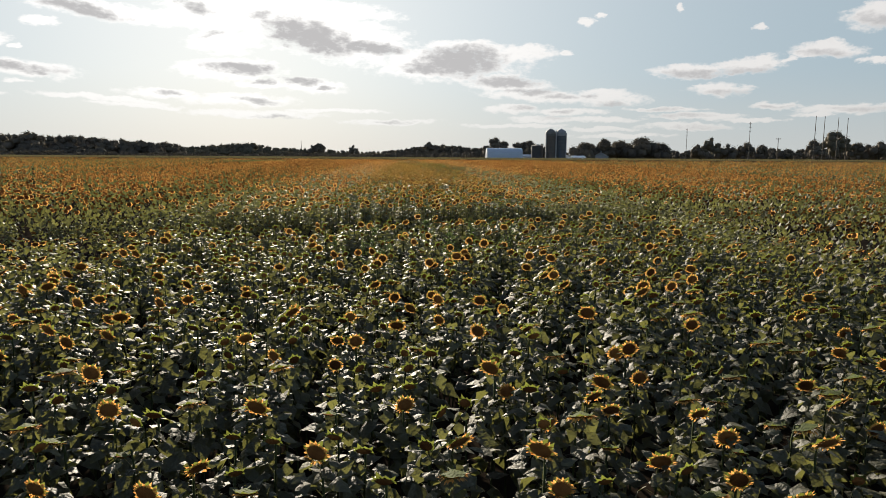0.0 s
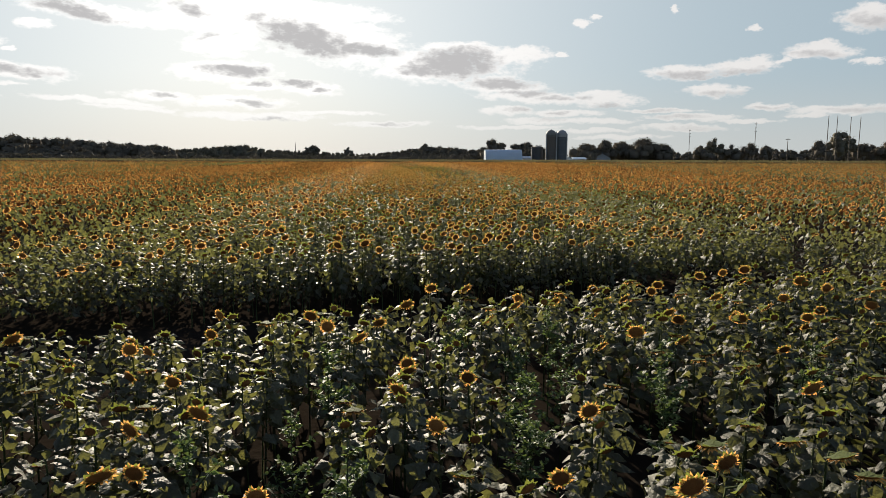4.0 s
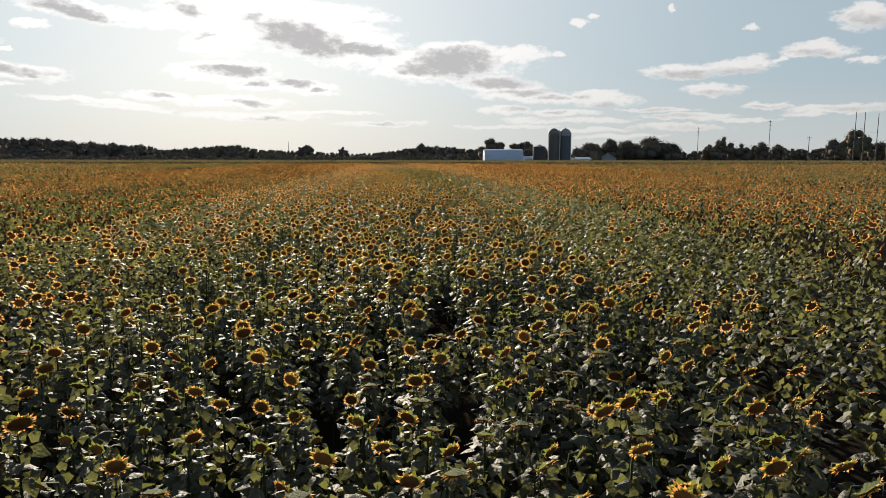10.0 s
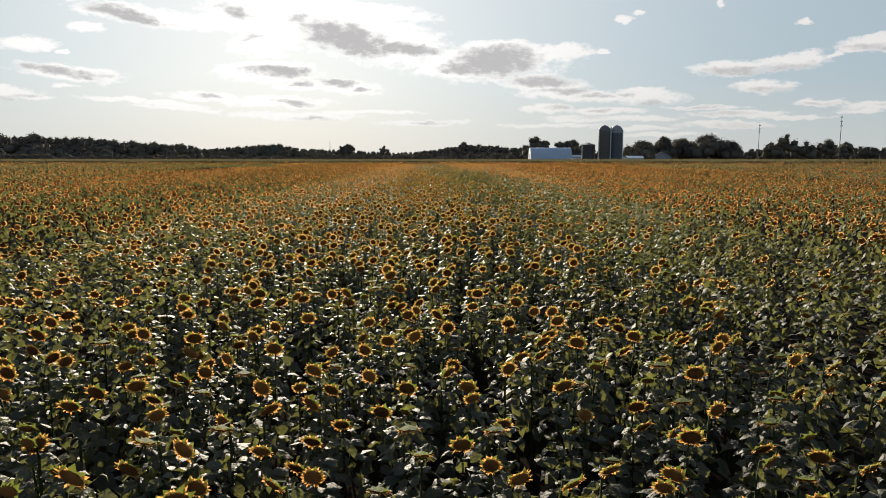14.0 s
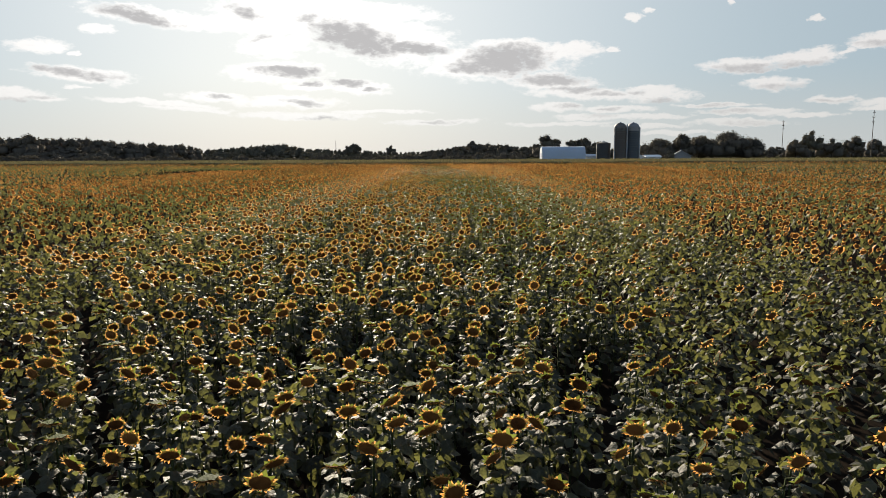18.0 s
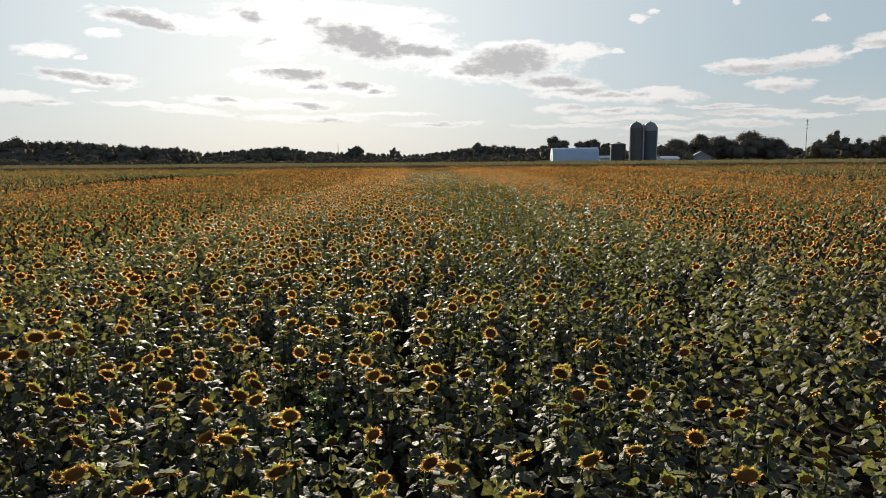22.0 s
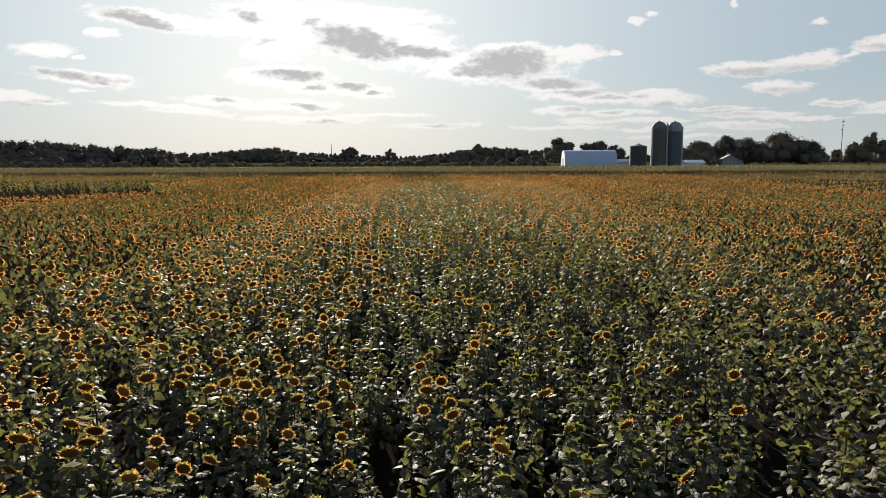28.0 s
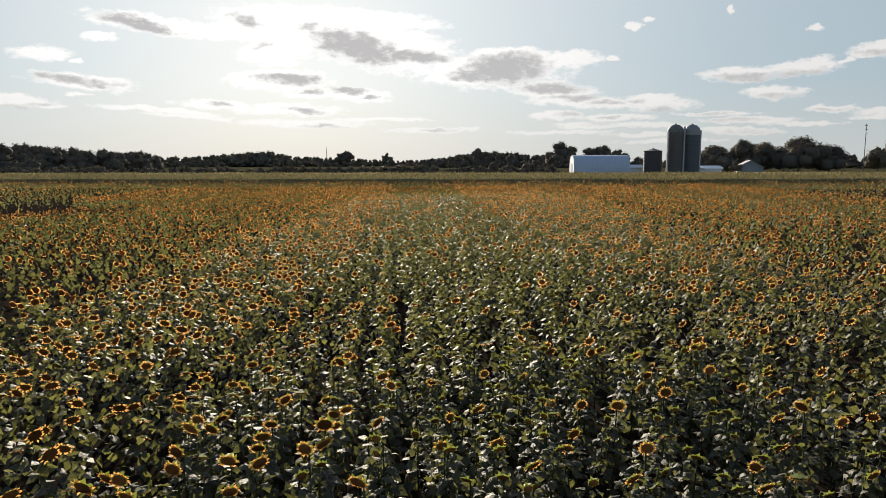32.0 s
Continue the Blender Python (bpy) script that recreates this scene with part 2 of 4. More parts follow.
# ---- materials ----
def material(name, colour, rough=0.6, metal=0.0, vary=0.25, scale=3.0, bump=0.0, through_light=0.0, glow_colour=None, spec=0.5, second=None, fine=0.0):
    """A procedural surface: base colour with variation at two scales and from piece to piece."""
    m = bpy.data.materials.new(name)
    m.use_nodes = True
    nt = m.node_tree
    bsdf = nt.nodes["Principled BSDF"]
    bsdf.inputs["Metallic"].default_value = metal
    bsdf.inputs["Specular IOR Level"].default_value = spec
    L = nt.links.new
    tc = nt.nodes.new("ShaderNodeTexCoord")
    big = nt.nodes.new("ShaderNodeTexNoise")
    big.inputs["Scale"].default_value, big.inputs["Detail"].default_value = scale, 5.0
    small = nt.nodes.new("ShaderNodeTexNoise")
    small.inputs["Scale"].default_value, small.inputs["Detail"].default_value = (fine or scale * 14), 3.0
    L(tc.outputs["Object"], big.inputs["Vector"])
    L(tc.outputs["Object"], small.inputs["Vector"])
    geo = nt.nodes.new("ShaderNodeNewGeometry")
    info = nt.nodes.new("ShaderNodeObjectInfo")
    mixr = nt.nodes.new("ShaderNodeMath")
    mixr.operation = "ADD"
    L(geo.outputs["Random Per Island"], mixr.inputs[0])
    L(info.outputs["Random"], mixr.inputs[1])
    frac = nt.nodes.new("ShaderNodeMath")
    frac.operation = "FRACT"
    L(mixr.outputs[0], frac.inputs[0])
    add = nt.nodes.new("ShaderNodeMath")
    add.operation = "ADD"
    L(big.outputs["Fac"], add.inputs[0])
    L(small.outputs["Fac"], add.inputs[1])
    tot = nt.nodes.new("ShaderNodeMath")
    tot.operation = "MULTIPLY_ADD"
    L(frac.outputs[0], tot.inputs[0])
    tot.inputs[1].default_value = 0.8
    L(add.outputs[0], tot.inputs[2])
    ramp = nt.nodes.new("ShaderNodeMapRange")
    L(tot.outputs[0], ramp.inputs[0])
    ramp.inputs[1].default_value, ramp.inputs[2].default_value = 0.75, 2.0
    mix = nt.nodes.new("ShaderNodeMix")
    mix.data_type = "RGBA"
    lo = [c * (1 - vary) for c in colour]
    hi = list(second) if second else [min(1, c * (1 + vary)) for c in colour]
    mix.inputs[6].default_value = (*lo, 1)
    mix.inputs[7].default_value = (*hi, 1)
    L(ramp.outputs[0], mix.inputs[0])
    L(mix.outputs[2], bsdf.inputs["Base Color"])
    rr = nt.nodes.new("ShaderNodeMapRange")
    L(small.outputs["Fac"], rr.inputs[0])
    rr.inputs[3].default_value, rr.inputs[4].default_value = max(0.05, rough - 0.1), min(1, rough + 0.1)
    L(rr.outputs[0], bsdf.inputs["Roughness"])
    if bump:
        bp = nt.nodes.new("ShaderNodeBump")
        bp.inputs["Strength"].default_value, bp.inputs["Distance"].default_value = bump, 0.02
        L(small.outputs["Fac"], bp.inputs["Height"])
        L(bp.outputs[0], bsdf.inputs["Normal"])
    if through_light:
        tr = nt.nodes.new("ShaderNodeBsdfTranslucent")
        tint = nt.nodes.new("ShaderNodeMix")
        tint.data_type = "RGBA"
        g = glow_colour or colour
        tint.inputs[6].default_value = (*[c * (1 - vary) for c in g], 1)
        tint.inputs[7].default_value = (*[min(1, c * (1 + 0.5 * vary)) for c in g], 1)
        L(ramp.outputs[0], tint.inputs[0])
        L(tint.outputs[2], tr.inputs["Color"])
        if bump:
            L(bp.outputs[0], tr.inputs["Normal"])
        sh = nt.nodes.new("ShaderNodeMixShader")
        sh.inputs[0].default_value = through_light
        L(bsdf.outputs[0], sh.inputs[1])
        L(tr.outputs[0], sh.inputs[2])
        L(sh.outputs[0], nt.nodes["Material Output"].inputs["Surface"])
    return m


LEAF = material("sunflower_leaf", (0.070, 0.067, 0.050), 0.56, spec=0.24, bump=0.9, vary=0.5, scale=2.0, through_light=0.33, glow_colour=(0.21, 0.21, 0.055), second=(0.120, 0.120, 0.082), fine=30)
STEM = material("sunflower_stem", (0.05, 0.062, 0.026), 0.8, spec=0.1, vary=0.3, scale=3.0)
PETAL = material("sunflower_petal", (0.65, 0.30, 0.085), 0.6, spec=0.25, vary=0.3, scale=4.0, through_light=0.47, glow_colour=(0.91, 0.43, 0.12), second=(0.78, 0.44, 0.14))
DISC = material("sunflower_disc", (0.15, 0.052, 0.02), 0.95, spec=0.1, vary=0.6, scale=14.0, bump=0.6, second=(0.31, 0.128, 0.04), fine=170)
SEPAL = material("sunflower_sepal", (0.07, 0.09, 0.028), 0.75, spec=0.12, bump=0.8, vary=0.45, scale=4.0, through_light=0.3, glow_colour=(0.30, 0.34, 0.06), fine=60)
# dark moist soil, darkened further to paint in shade between rows and alley
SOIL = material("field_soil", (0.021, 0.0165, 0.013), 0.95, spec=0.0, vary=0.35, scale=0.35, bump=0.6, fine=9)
CROP = material("olive_crop", (0.19, 0.16, 0.08), 0.85, spec=0.0, vary=0.3, scale=0.05, through_light=0.2, second=(0.25, 0.22, 0.10), fine=1.5)
CROP_SHEET = material("crop_ground", (0.19, 0.16, 0.085), 0.95, spec=0.0, vary=0.3, scale=0.05, fine=2.0)
GRASS = material("far_grass", (0.05, 0.048, 0.028), 0.95, spec=0.0, vary=0.35, scale=0.02, fine=0.8)
# both tree colours are lifted towards grey-brown to stand in for distance haze
TREE = material("tree_leaf", (0.120, 0.102, 0.084), 0.85, spec=0.03, vary=0.14, scale=0.06, through_light=0.14, glow_colour=(0.18, 0.16, 0.11), second=(0.142, 0.120, 0.098), fine=0.5)
TREE_PALE_HAZE = material("tree_leaf_pale_haze", (0.135, 0.120, 0.095), 0.85, spec=0.03, vary=0.16, scale=0.06, through_light=0.2, glow_colour=(0.24, 0.21, 0.14), second=(0.16, 0.142, 0.11), fine=0.5)
BARK = material("bark", (0.06, 0.048, 0.036), 0.9, vary=0.3, scale=2.0)
WEED = material("weed_leaf", (0.07, 0.11, 0.035), 0.6, vary=0.4, scale=3.0, through_light=0.35, glow_colour=(0.16, 0.22, 0.05))
STAVE = material("concrete_stave", (0.085, 0.095, 0.110), 0.75, vary=0.3, scale=0.4, bump=0.3, fine=6)
STAVE_DARK = material("dark_stave", (0.075, 0.062, 0.055), 0.7, vary=0.35, scale=0.35, bump=0.3, fine=6)
GALV = material("galvanised_steel", (0.62, 0.64, 0.66), 0.38, metal=0.85, vary=0.15, scale=0.8, fine=12)
DARK_STEEL = material("dark_blue_steel", (0.045, 0.042, 0.045), 0.6, metal=0.1, vary=0.25, scale=0.6, fine=9)
DOME_GREY = material("weathered_dome", (0.20, 0.20, 0.21), 0.6, vary=0.35, scale=0.5, fine=7)
DOME_DARK = material("stained_dome", (0.06, 0.056, 0.055), 0.7, vary=0.5, scale=0.7, second=(0.16, 0.155, 0.15), fine=5)
CHUTE = material("pale_chute", (0.42, 0.42, 0.43), 0.65, vary=0.2, scale=0.6, fine=6)
HOOP = material("steel_hoop", (0.12, 0.115, 0.11), 0.7, metal=0.1, vary=0.2, scale=2.0)
WHITE_STEEL = material("white_ribbed_steel", (0.40, 0.455, 0.55), 0.45, metal=0.0, vary=0.08, scale=0.3, fine=5)
WHITE_PAINT = material("white_paint", (0.78, 0.79, 0.80), 0.6, vary=0.08, scale=0.5, fine=7)
ROOF_GREY = material("grey_shingle", (0.29, 0.29, 0.31), 0.85, vary=0.2, scale=0.6, fine=8)
WINDOW_DARK = material("window_glass", (0.03, 0.035, 0.045), 0.12, vary=0.1, scale=1.0)
POLE_WOOD = material("utility_pole_wood", (0.11, 0.085, 0.065), 0.85, vary=0.3, scale=1.0)
WIRE = material("power_wire", (0.05, 0.05, 0.055), 0.5, metal=0.6, vary=0.1, scale=1.0)
PORCELAIN = material("insulator", (0.25, 0.20, 0.17), 0.3, vary=0.1, scale=4.0)


# ---- mesh helpers ----
def mesh_from(name, verts, faces, mats, slots=None, smooth=False):
    """A mesh from arrays: verts (n, 3), faces as (k, 3) triangles, and a material number for each."""
    verts = np.asarray(verts, dtype=np.float32)
    faces = np.asarray(faces, dtype=np.int32)
    me = bpy.data.meshes.new(name)
    me.vertices.add(len(verts))
    me.vertices.foreach_set("co", verts.ravel())
    me.loops.add(faces.size)
    me.loops.foreach_set("vertex_index", faces.ravel())
    me.polygons.add(len(faces))
    me.polygons.foreach_set("loop_start", np.arange(0, faces.size, 3, dtype=np.int32))
    for m in mats:
        me.materials.append(m)
    if slots is not None:
        me.polygons.foreach_set("material_index", np.asarray(slots, dtype=np.int32))
    if smooth:
        me.polygons.foreach_set("use_smooth", np.ones(len(faces), dtype=bool))
    me.update(calc_edges=True)
    return me


def part(name, bm, mat, parent=None, label=""):
    """One mesh object out of a bmesh, under a thing or a part."""
    me = bpy.data.meshes.new(name)
    bm.to_mesh(me)
    bm.free()
    me.materials.append(mat)
    ob = new(name, me)
    if parent is not None:
        ob.parent = parent
    if label:
        ob["label"] = label
    return ob


def empty(name, m, label, category, group=""):
    ob = new(name)
    ob.empty_display_size = 0.3
    ob.matrix_basis = m
    return tagged(ob, label, category, group)


class Tris:
    """Collects triangles with a material number each."""

    def __init__(self):
        self.v, self.f, self.s = [], [], []

    def add(self, verts, faces, slot=0):
        n = len(self.v)
        self.v.extend([tuple(p) for p in verts])
        for fc in faces:
            for k in range(1, len(fc) - 1):
                self.f.append((n + fc[0], n + fc[k], n + fc[k + 1]))
                self.s.append(slot)

    def arrays(self):
        return np.array(self.v, dtype=np.float32), np.array(self.f, dtype=np.int32), np.array(self.s, dtype=np.int32)


def tube(points, radii, sides):
    """Rings round a bent line: verts and quads."""
    vs, fs = [], []
    for i, (p, r) in enumerate(zip(points, radii)):
        a = Vector(points[max(i - 1, 0)])
        b = Vector(points[min(i + 1, len(points) - 1)])
        q = (b - a).to_track_quat("Z", "Y")
        for k in range(sides):
            w = 2 * math.pi * k / sides
            vs.append(Vector(p) + q @ Vector((r * math.cos(w), r * math.sin(w), 0)))
    for i in range(len(points) - 1):
        for k in range(sides):
            k2 = (k + 1) % sides
            fs.append((i * sides + k, i * sides + k2, (i + 1) * sides + k2, (i + 1) * sides + k))
    return vs, fs


# ---- the sunflower ----
def leaf_shape(length, width, droop, curl, rng, level):
    """A broad heart-shaped blade with its stalk end at the origin, pointing along +x: level at first, then hanging down."""
    steps = ((0.0, 0.38, 1.0), (0.0, 0.40, 1.0), (0.0, 0.42, 1.0))[level]
    wid = ((0.66, 1.0, 0.0), (0.0, 1.0, 0.0), (0.0, 1.0, 0.0))[level]
    vs, fs = [], []
    x, z, ang, last = 0.0, 0.0, radians(22), 0.0
    line = []
    for s, w in zip(steps, wid):
        d = (s - last) * length
        x += d * math.cos(ang)
        z += d * math.sin(ang)
        ang -= droop * (0.5 if s < 0.2 else 0.6)
        last = s
        line.append((x, z, width / 2 * w))
    if level == 0:
        for k, (x, z, half) in enumerate(line):
            back = -0.13 * length if k == 0 else 0
            wave = rng.uniform(-0.5, 0.5) * half
            if k == 2:
                vs += [(x, 0, z)]
            else:
                vs += [(x + back, half, z + curl * half + wave), (x, 0, z), (x + back, -half, z + curl * half - wave)]
        fs = [(0, 1, 4, 3), (1, 2, 5, 4), (3, 4, 6), (4, 5, 6)]
    else:
        (ax, az, _), (bx, bz, half), (cx, cz, _) = line
        if level == 1:
            vs = [(ax, 0, az), (bx, half, bz + curl * half), (bx, 0, bz), (bx, -half, bz + curl * half), (cx, 0, cz)]
            fs = [(0, 2, 1), (0, 3, 2), (1, 2, 4), (2, 3, 4)]
        else:
            vs = [(ax, 0, az), (bx, half, bz + curl * half), (bx, -half, bz + curl * half), (cx, 0, cz)]
            fs = [(0, 3, 1), (0, 2, 3)]
    return [Vector(v) for v in vs], fs


def head_parts(rng, radius, level, hang=0.0, full=True):
    """Disc, petals and sepals of a flower head that faces +z at the origin: three (verts, faces)."""
    k = (9, 6, 5)[level]
    hub = radius * (1.0, 1.0, 1.06)[level]
    disc_v = [Vector((0, 0, 0.012 if level else 0.006))]
    disc_f = []
    rings = ((0.55, 0.016), (1.0, 0.0)) if level == 0 else ((1.0, 0.0),)
    for rr, h in rings:
        for i in range(k):
            w = 2 * math.pi * i / k
            disc_v.append(Vector((hub * rr * math.cos(w), hub * rr * math.sin(w), h)))
    for i in range(k):
        disc_f.append((0, 1 + i, 1 + (i + 1) % k))
        if level == 0:
            j = (i + 1) % k
            disc_f.append((1 + i, 1 + k + i, 1 + k + j, 1 + j))
    pet_v, pet_f = [], []
    if level == 0:
        # one flower in a few has lost a part of its ring
        bald = rng.uniform(0, 2 * math.pi) if rng.random() < 0.35 else None
        n = 32 if full else 15
        for i in range(n):
            w = 2 * math.pi * (i + rng.uniform(-0.35, 0.35)) / n
            if bald is not None and abs((w - bald + math.pi) % (2 * math.pi) - math.pi) < 0.55:
                continue
            ln = radius * rng.uniform(0.36, 0.66)
            hw = radius * rng.uniform(0.11, 0.16)
            up = rng.uniform(-0.55, 0.45) + hang * rng.uniform(0.3, 1.1)
            c, s = math.cos(w), math.sin(w)
            r0 = radius * 0.88
            mid = r0 + ln * 0.45
            tw = rng.uniform(-0.5, 0.5) * hw
            pts = [(r0, 0, 0.006), (mid, hw, ln * 0.5 * up + tw), (r0 + ln, 0, ln * up), (mid, -hw, ln * 0.5 * up - tw)]
            o = len(pet_v)
            pet_v += [Vector((x * c - y * s, x * s + y * c, z)) for x, y, z in pts]
            pet_f.append((o, o + 1, o + 2, o + 3))
    elif level == 1:
        n = 15
        for i in range(n):
            w = 2 * math.pi * (i + rng.uniform(-0.3, 0.3)) / n
            ln, hw, up = radius * rng.uniform(0.3, 0.66), radius * rng.uniform(0.12, 0.19), rng.uniform(-0.6, 0.5) + 0.6 * hang
            c, s = math.cos(w), math.sin(w)
            pts = [(radius * 0.86, 0, -0.004), (radius * 0.9 + ln * 0.5, hw, ln * 0.5 * up), (radius * 0.9 + ln, 0, ln * up), (radius * 0.9 + ln * 0.5, -hw, ln * 0.5 * up)]
            o = len(pet_v)
            pet_v += [Vector((x * c - y * s, x * s + y * c, z)) for x, y, z in pts]
            pet_f.append((o, o + 1, o + 2, o + 3))
    else:
        # further off the ray florets read as one ragged ring behind the disc
        n = 6
        pet_v = [Vector((0, 0, -0.012))]
        for i in range(n):
            w = 2 * math.pi * (i + rng.uniform(-0.25, 0.25)) / n
            r = radius * rng.uniform(0.92, 1.34)
            pet_v.append(Vector((r * math.cos(w), r * math.sin(w), (r - radius) * (rng.uniform(-0.6, 0.3) + 0.6 * hang))))
        pet_f = [(0, 1 + i, 1 + (i + 1) % n) for i in range(n)]
    sep_v, sep_f = [], []
    if level < 2:
        k = (8, 4)[level]
        sep_v = [Vector((0, 0, -radius * 0.5))]
        for i in range(k):
            w = 2 * math.pi * i / k
            sep_v.append(Vector((radius * 1.02 * math.cos(w), radius * 1.02 * math.sin(w), -0.008)))
        sep_f = [(0, 1 + (i + 1) % k, 1 + i) for i in range(k)]
        if level == 0:
            for i in range(k):
                w = 2 * math.pi * (i + rng.uniform(0.2, 0.8)) / k
                ln = radius * rng.uniform(1.2, 1.55)
                sep_v.append(Vector((ln * math.cos(w), ln * math.sin(w), rng.uniform(-0.045, 0.0))))
                sep_f.append((1 + i, 1 + (i + 1) % k, len(sep_v) - 1))
    return (disc_v, disc_f), (pet_v, pet_f), (sep_v, sep_f)


def sunflower(seed, level, flower=True, bulk=1.0):
    """A plant 1.6 m high that faces -y. Returns named pieces: (name, verts, faces, slot)."""
    rng = random.Random(seed)
    height = 1.6
    pieces = []
    nod = rng.uniform(0.25, 0.8) if rng.random() < (0.66 if bulk == 1.0 else 0.58) else rng.uniform(0.8, 1.35)    # how far the face hangs down
    turn = rng.gauss(0, 0.45)
    lean = (rng.uniform(-0.07, 0.07), rng.uniform(-0.10, 0.03))
    face = Vector((math.sin(turn) * math.cos(nod), -math.cos(turn) * math.cos(nod), -math.sin(nod)))
    top = Vector((lean[0], lean[1], height - 0.08))
    neck = top + Vector((math.sin(turn) * 0.06, -math.cos(turn) * 0.06, 0.06 - 0.04 * nod))
    seat = neck + Vector((math.sin(turn), -math.cos(turn), 0)) * 0.06 + Vector((0, 0, -0.03 * nod))
    if level == 0:
        low = top + Vector((0, 0, -0.16))
        line = [(0, 0, 0), low, top + (neck - top) * 0.3 + Vector((0, 0, -0.02)), seat - face * 0.02]
        v, f = tube(line, [0.015, 0.012, 0.010, 0.010], 3)
        pieces.append(("stem", v, f, 1))
    n = (rng.randint(25, 28), 16, 4)[level]
    for i in range(n):
        u = i / (n - 1)
        h = height * ((0.34, 0.34, 0.50)[level] + (0.57, 0.55, 0.33)[level] * u ** 0.72) + rng.uniform(-0.03, 0.02)
        w = i * 2.4 + rng.uniform(-0.5, 0.5)
        big = (1.0 - 0.48 * u ** 2.2) * rng.uniform(0.78, 1.18)
        ln, wd = 0.180 * big * bulk * (1, 1.15, 1.4)[level], 0.145 * big * bulk * (1, 1.2, 1.4)[level]
        stalk = 0.19 * rng.uniform(0.6, 1.15) * bulk * (1 - 0.5 * u)
        lv, lf = leaf_shape(ln, wd, rng.uniform(0.4, 2.0), rng.uniform(-0.9, 0.2), rng, level)
        rise = rng.uniform(0.0, 0.7)
        root = Vector((lean[0] * h / height, lean[1] * h / height, h))
        out = Vector((math.cos(w), math.sin(w), 0))
        tip = root + out * stalk + Vector((0, 0, stalk * rise))
        swing = Euler((0, 0, w)).to_quaternion() @ Euler((rng.uniform(-0.45, 0.45), rng.uniform(-0.3, 0.6) - 0.15 * u + (0, 0.2, 0.8)[level], rng.uniform(-0.4, 0.4))).to_quaternion()
        vs = [tip + swing @ p for p in lv]
        fs = list(lf)
        if level == 0:
            side = Vector((-out.y, out.x, 0)) * 0.006
            vs += [root - side, root + side]
            fs.append((len(vs) - 2, len(vs) - 1, 1))
        pieces.append(("leaf", vs, fs, 0))
    if flower:
        rad = rng.uniform(0.066, 0.092) * (0.4 + 0.6 * bulk) * (1, 1.04, 1.04)[level]
        q = face.to_track_quat("Z", "Y")
        for nm, (hv, hf), slot in zip(("disc", "petals", "sepals"), head_parts(rng, rad, level, max(0.0, nod - 0.6)), (3, 2, 4)):
            if hv:
                pieces.append((nm, [seat + q @ p for p in hv], hf, slot))
    else:
        # a head that has shed its petals, or not opened yet: a green rim round a smaller disc
        rad = rng.uniform(0.044, 0.064) * (0.4 + 0.6 * bulk) * (1, 1.1, 1.2)[level]
        q = face.to_track_quat("Z", "Y")
        for nm, (hv, hf), slot in zip(("disc", "bracts", "sepals"), head_parts(rng, rad, level, max(0.0, nod - 0.6), False), (3, 4, 4)):
            if hv:
                pieces.append((nm, [seat + q @ (p * (0.86 if nm == "bracts" else 1.0)) for p in hv], hf, slot))
    return pieces


PLANT_MATS = [LEAF, STEM, PETAL, DISC, SEPAL]


def template(seed, level, flower, bulk=1.0):
    t = Tris()
    for _, v, f, s in sunflower(seed, level, flower, bulk):
        t.add(v, f, s)
    return t.arrays()


# ---- the plan of the field ----
ROW = 0.76            # metres between rows, which run along y


def field_end(x):
    """The far side of the sunflowers, which runs a little aslant."""
    return 252.0 - 0.17 * x


def middle(y):
    """The middle of the strip that is seen from close by."""
    return 0.8 + 0.1 * y


def near_edge(x):
    """Far edge of the first block, before the gap across the field."""
    return 21.75 + (0.3 if x > 0 else 0.2) * x


def far_edge(x):
    """Where the main block begins."""
    return 26.4 + 0.15 * x


# where tall weeds stand between the rows
WEEDS = ((2.7, 17.6), (2.9, 18.0), (3.5, 18.8), (4.2, 17.6), (0.8, 18.8), (-0.2, 16.5), (6.5, 18.4), (1.0, 16.2), (2.5, 17.0), (3.9, 33.6),
         (3.1, 19.6), (3.8, 20.3), (2.4, 20.6), (0.4, 17.4), (4.6, 18.5), (5.6, 66.0), (9.4, 88.2))


def bare(x, y):
    """Whether a spot lies in the ragged patch where the crop failed."""
    d = ((x + 22 - 0.12 * (180 - y)) / 15.0) ** 2 + ((y - 187) / 15.0) ** 2
    return d < 0.75 + 1.1 * noise.noise((x * 0.16, y * 0.11, 0))


def bloom(x, y):
    """Share of plants that show an open flower: bands along the rows, and patches."""
    if y < near_edge(x):
        return 0.56 - 0.012 * y + 0.2 * noise.noise((x * 0.12, y * 0.12, 5.0))
    u = x + 0.9 * noise.noise((y * 0.05, 1.7, 0)) + 1.6 * noise.noise((x * 0.8, y * 0.45, 2.2)) - 0.012 * (y - 130)
    if 4.0 < u < 11.9:
        p = 0.95
    elif 11.9 <= u < 19.6:
        p = 0.3
    elif 19.6 <= u < 30:
        p = 0.88
    elif -3 < u <= 4.0:
        p = 0.70
    else:
        p = 0.67 + 0.2 * math.sin(u * 0.36 + 1.0)
    p += 0.22 * noise.noise((x * 0.11, y * 0.06, 9.0))
    if y < 60:
        p *= 0.60 + 0.40 * max(0, (y - 26) / 34)
    return min(0.95, max(0.05, p))


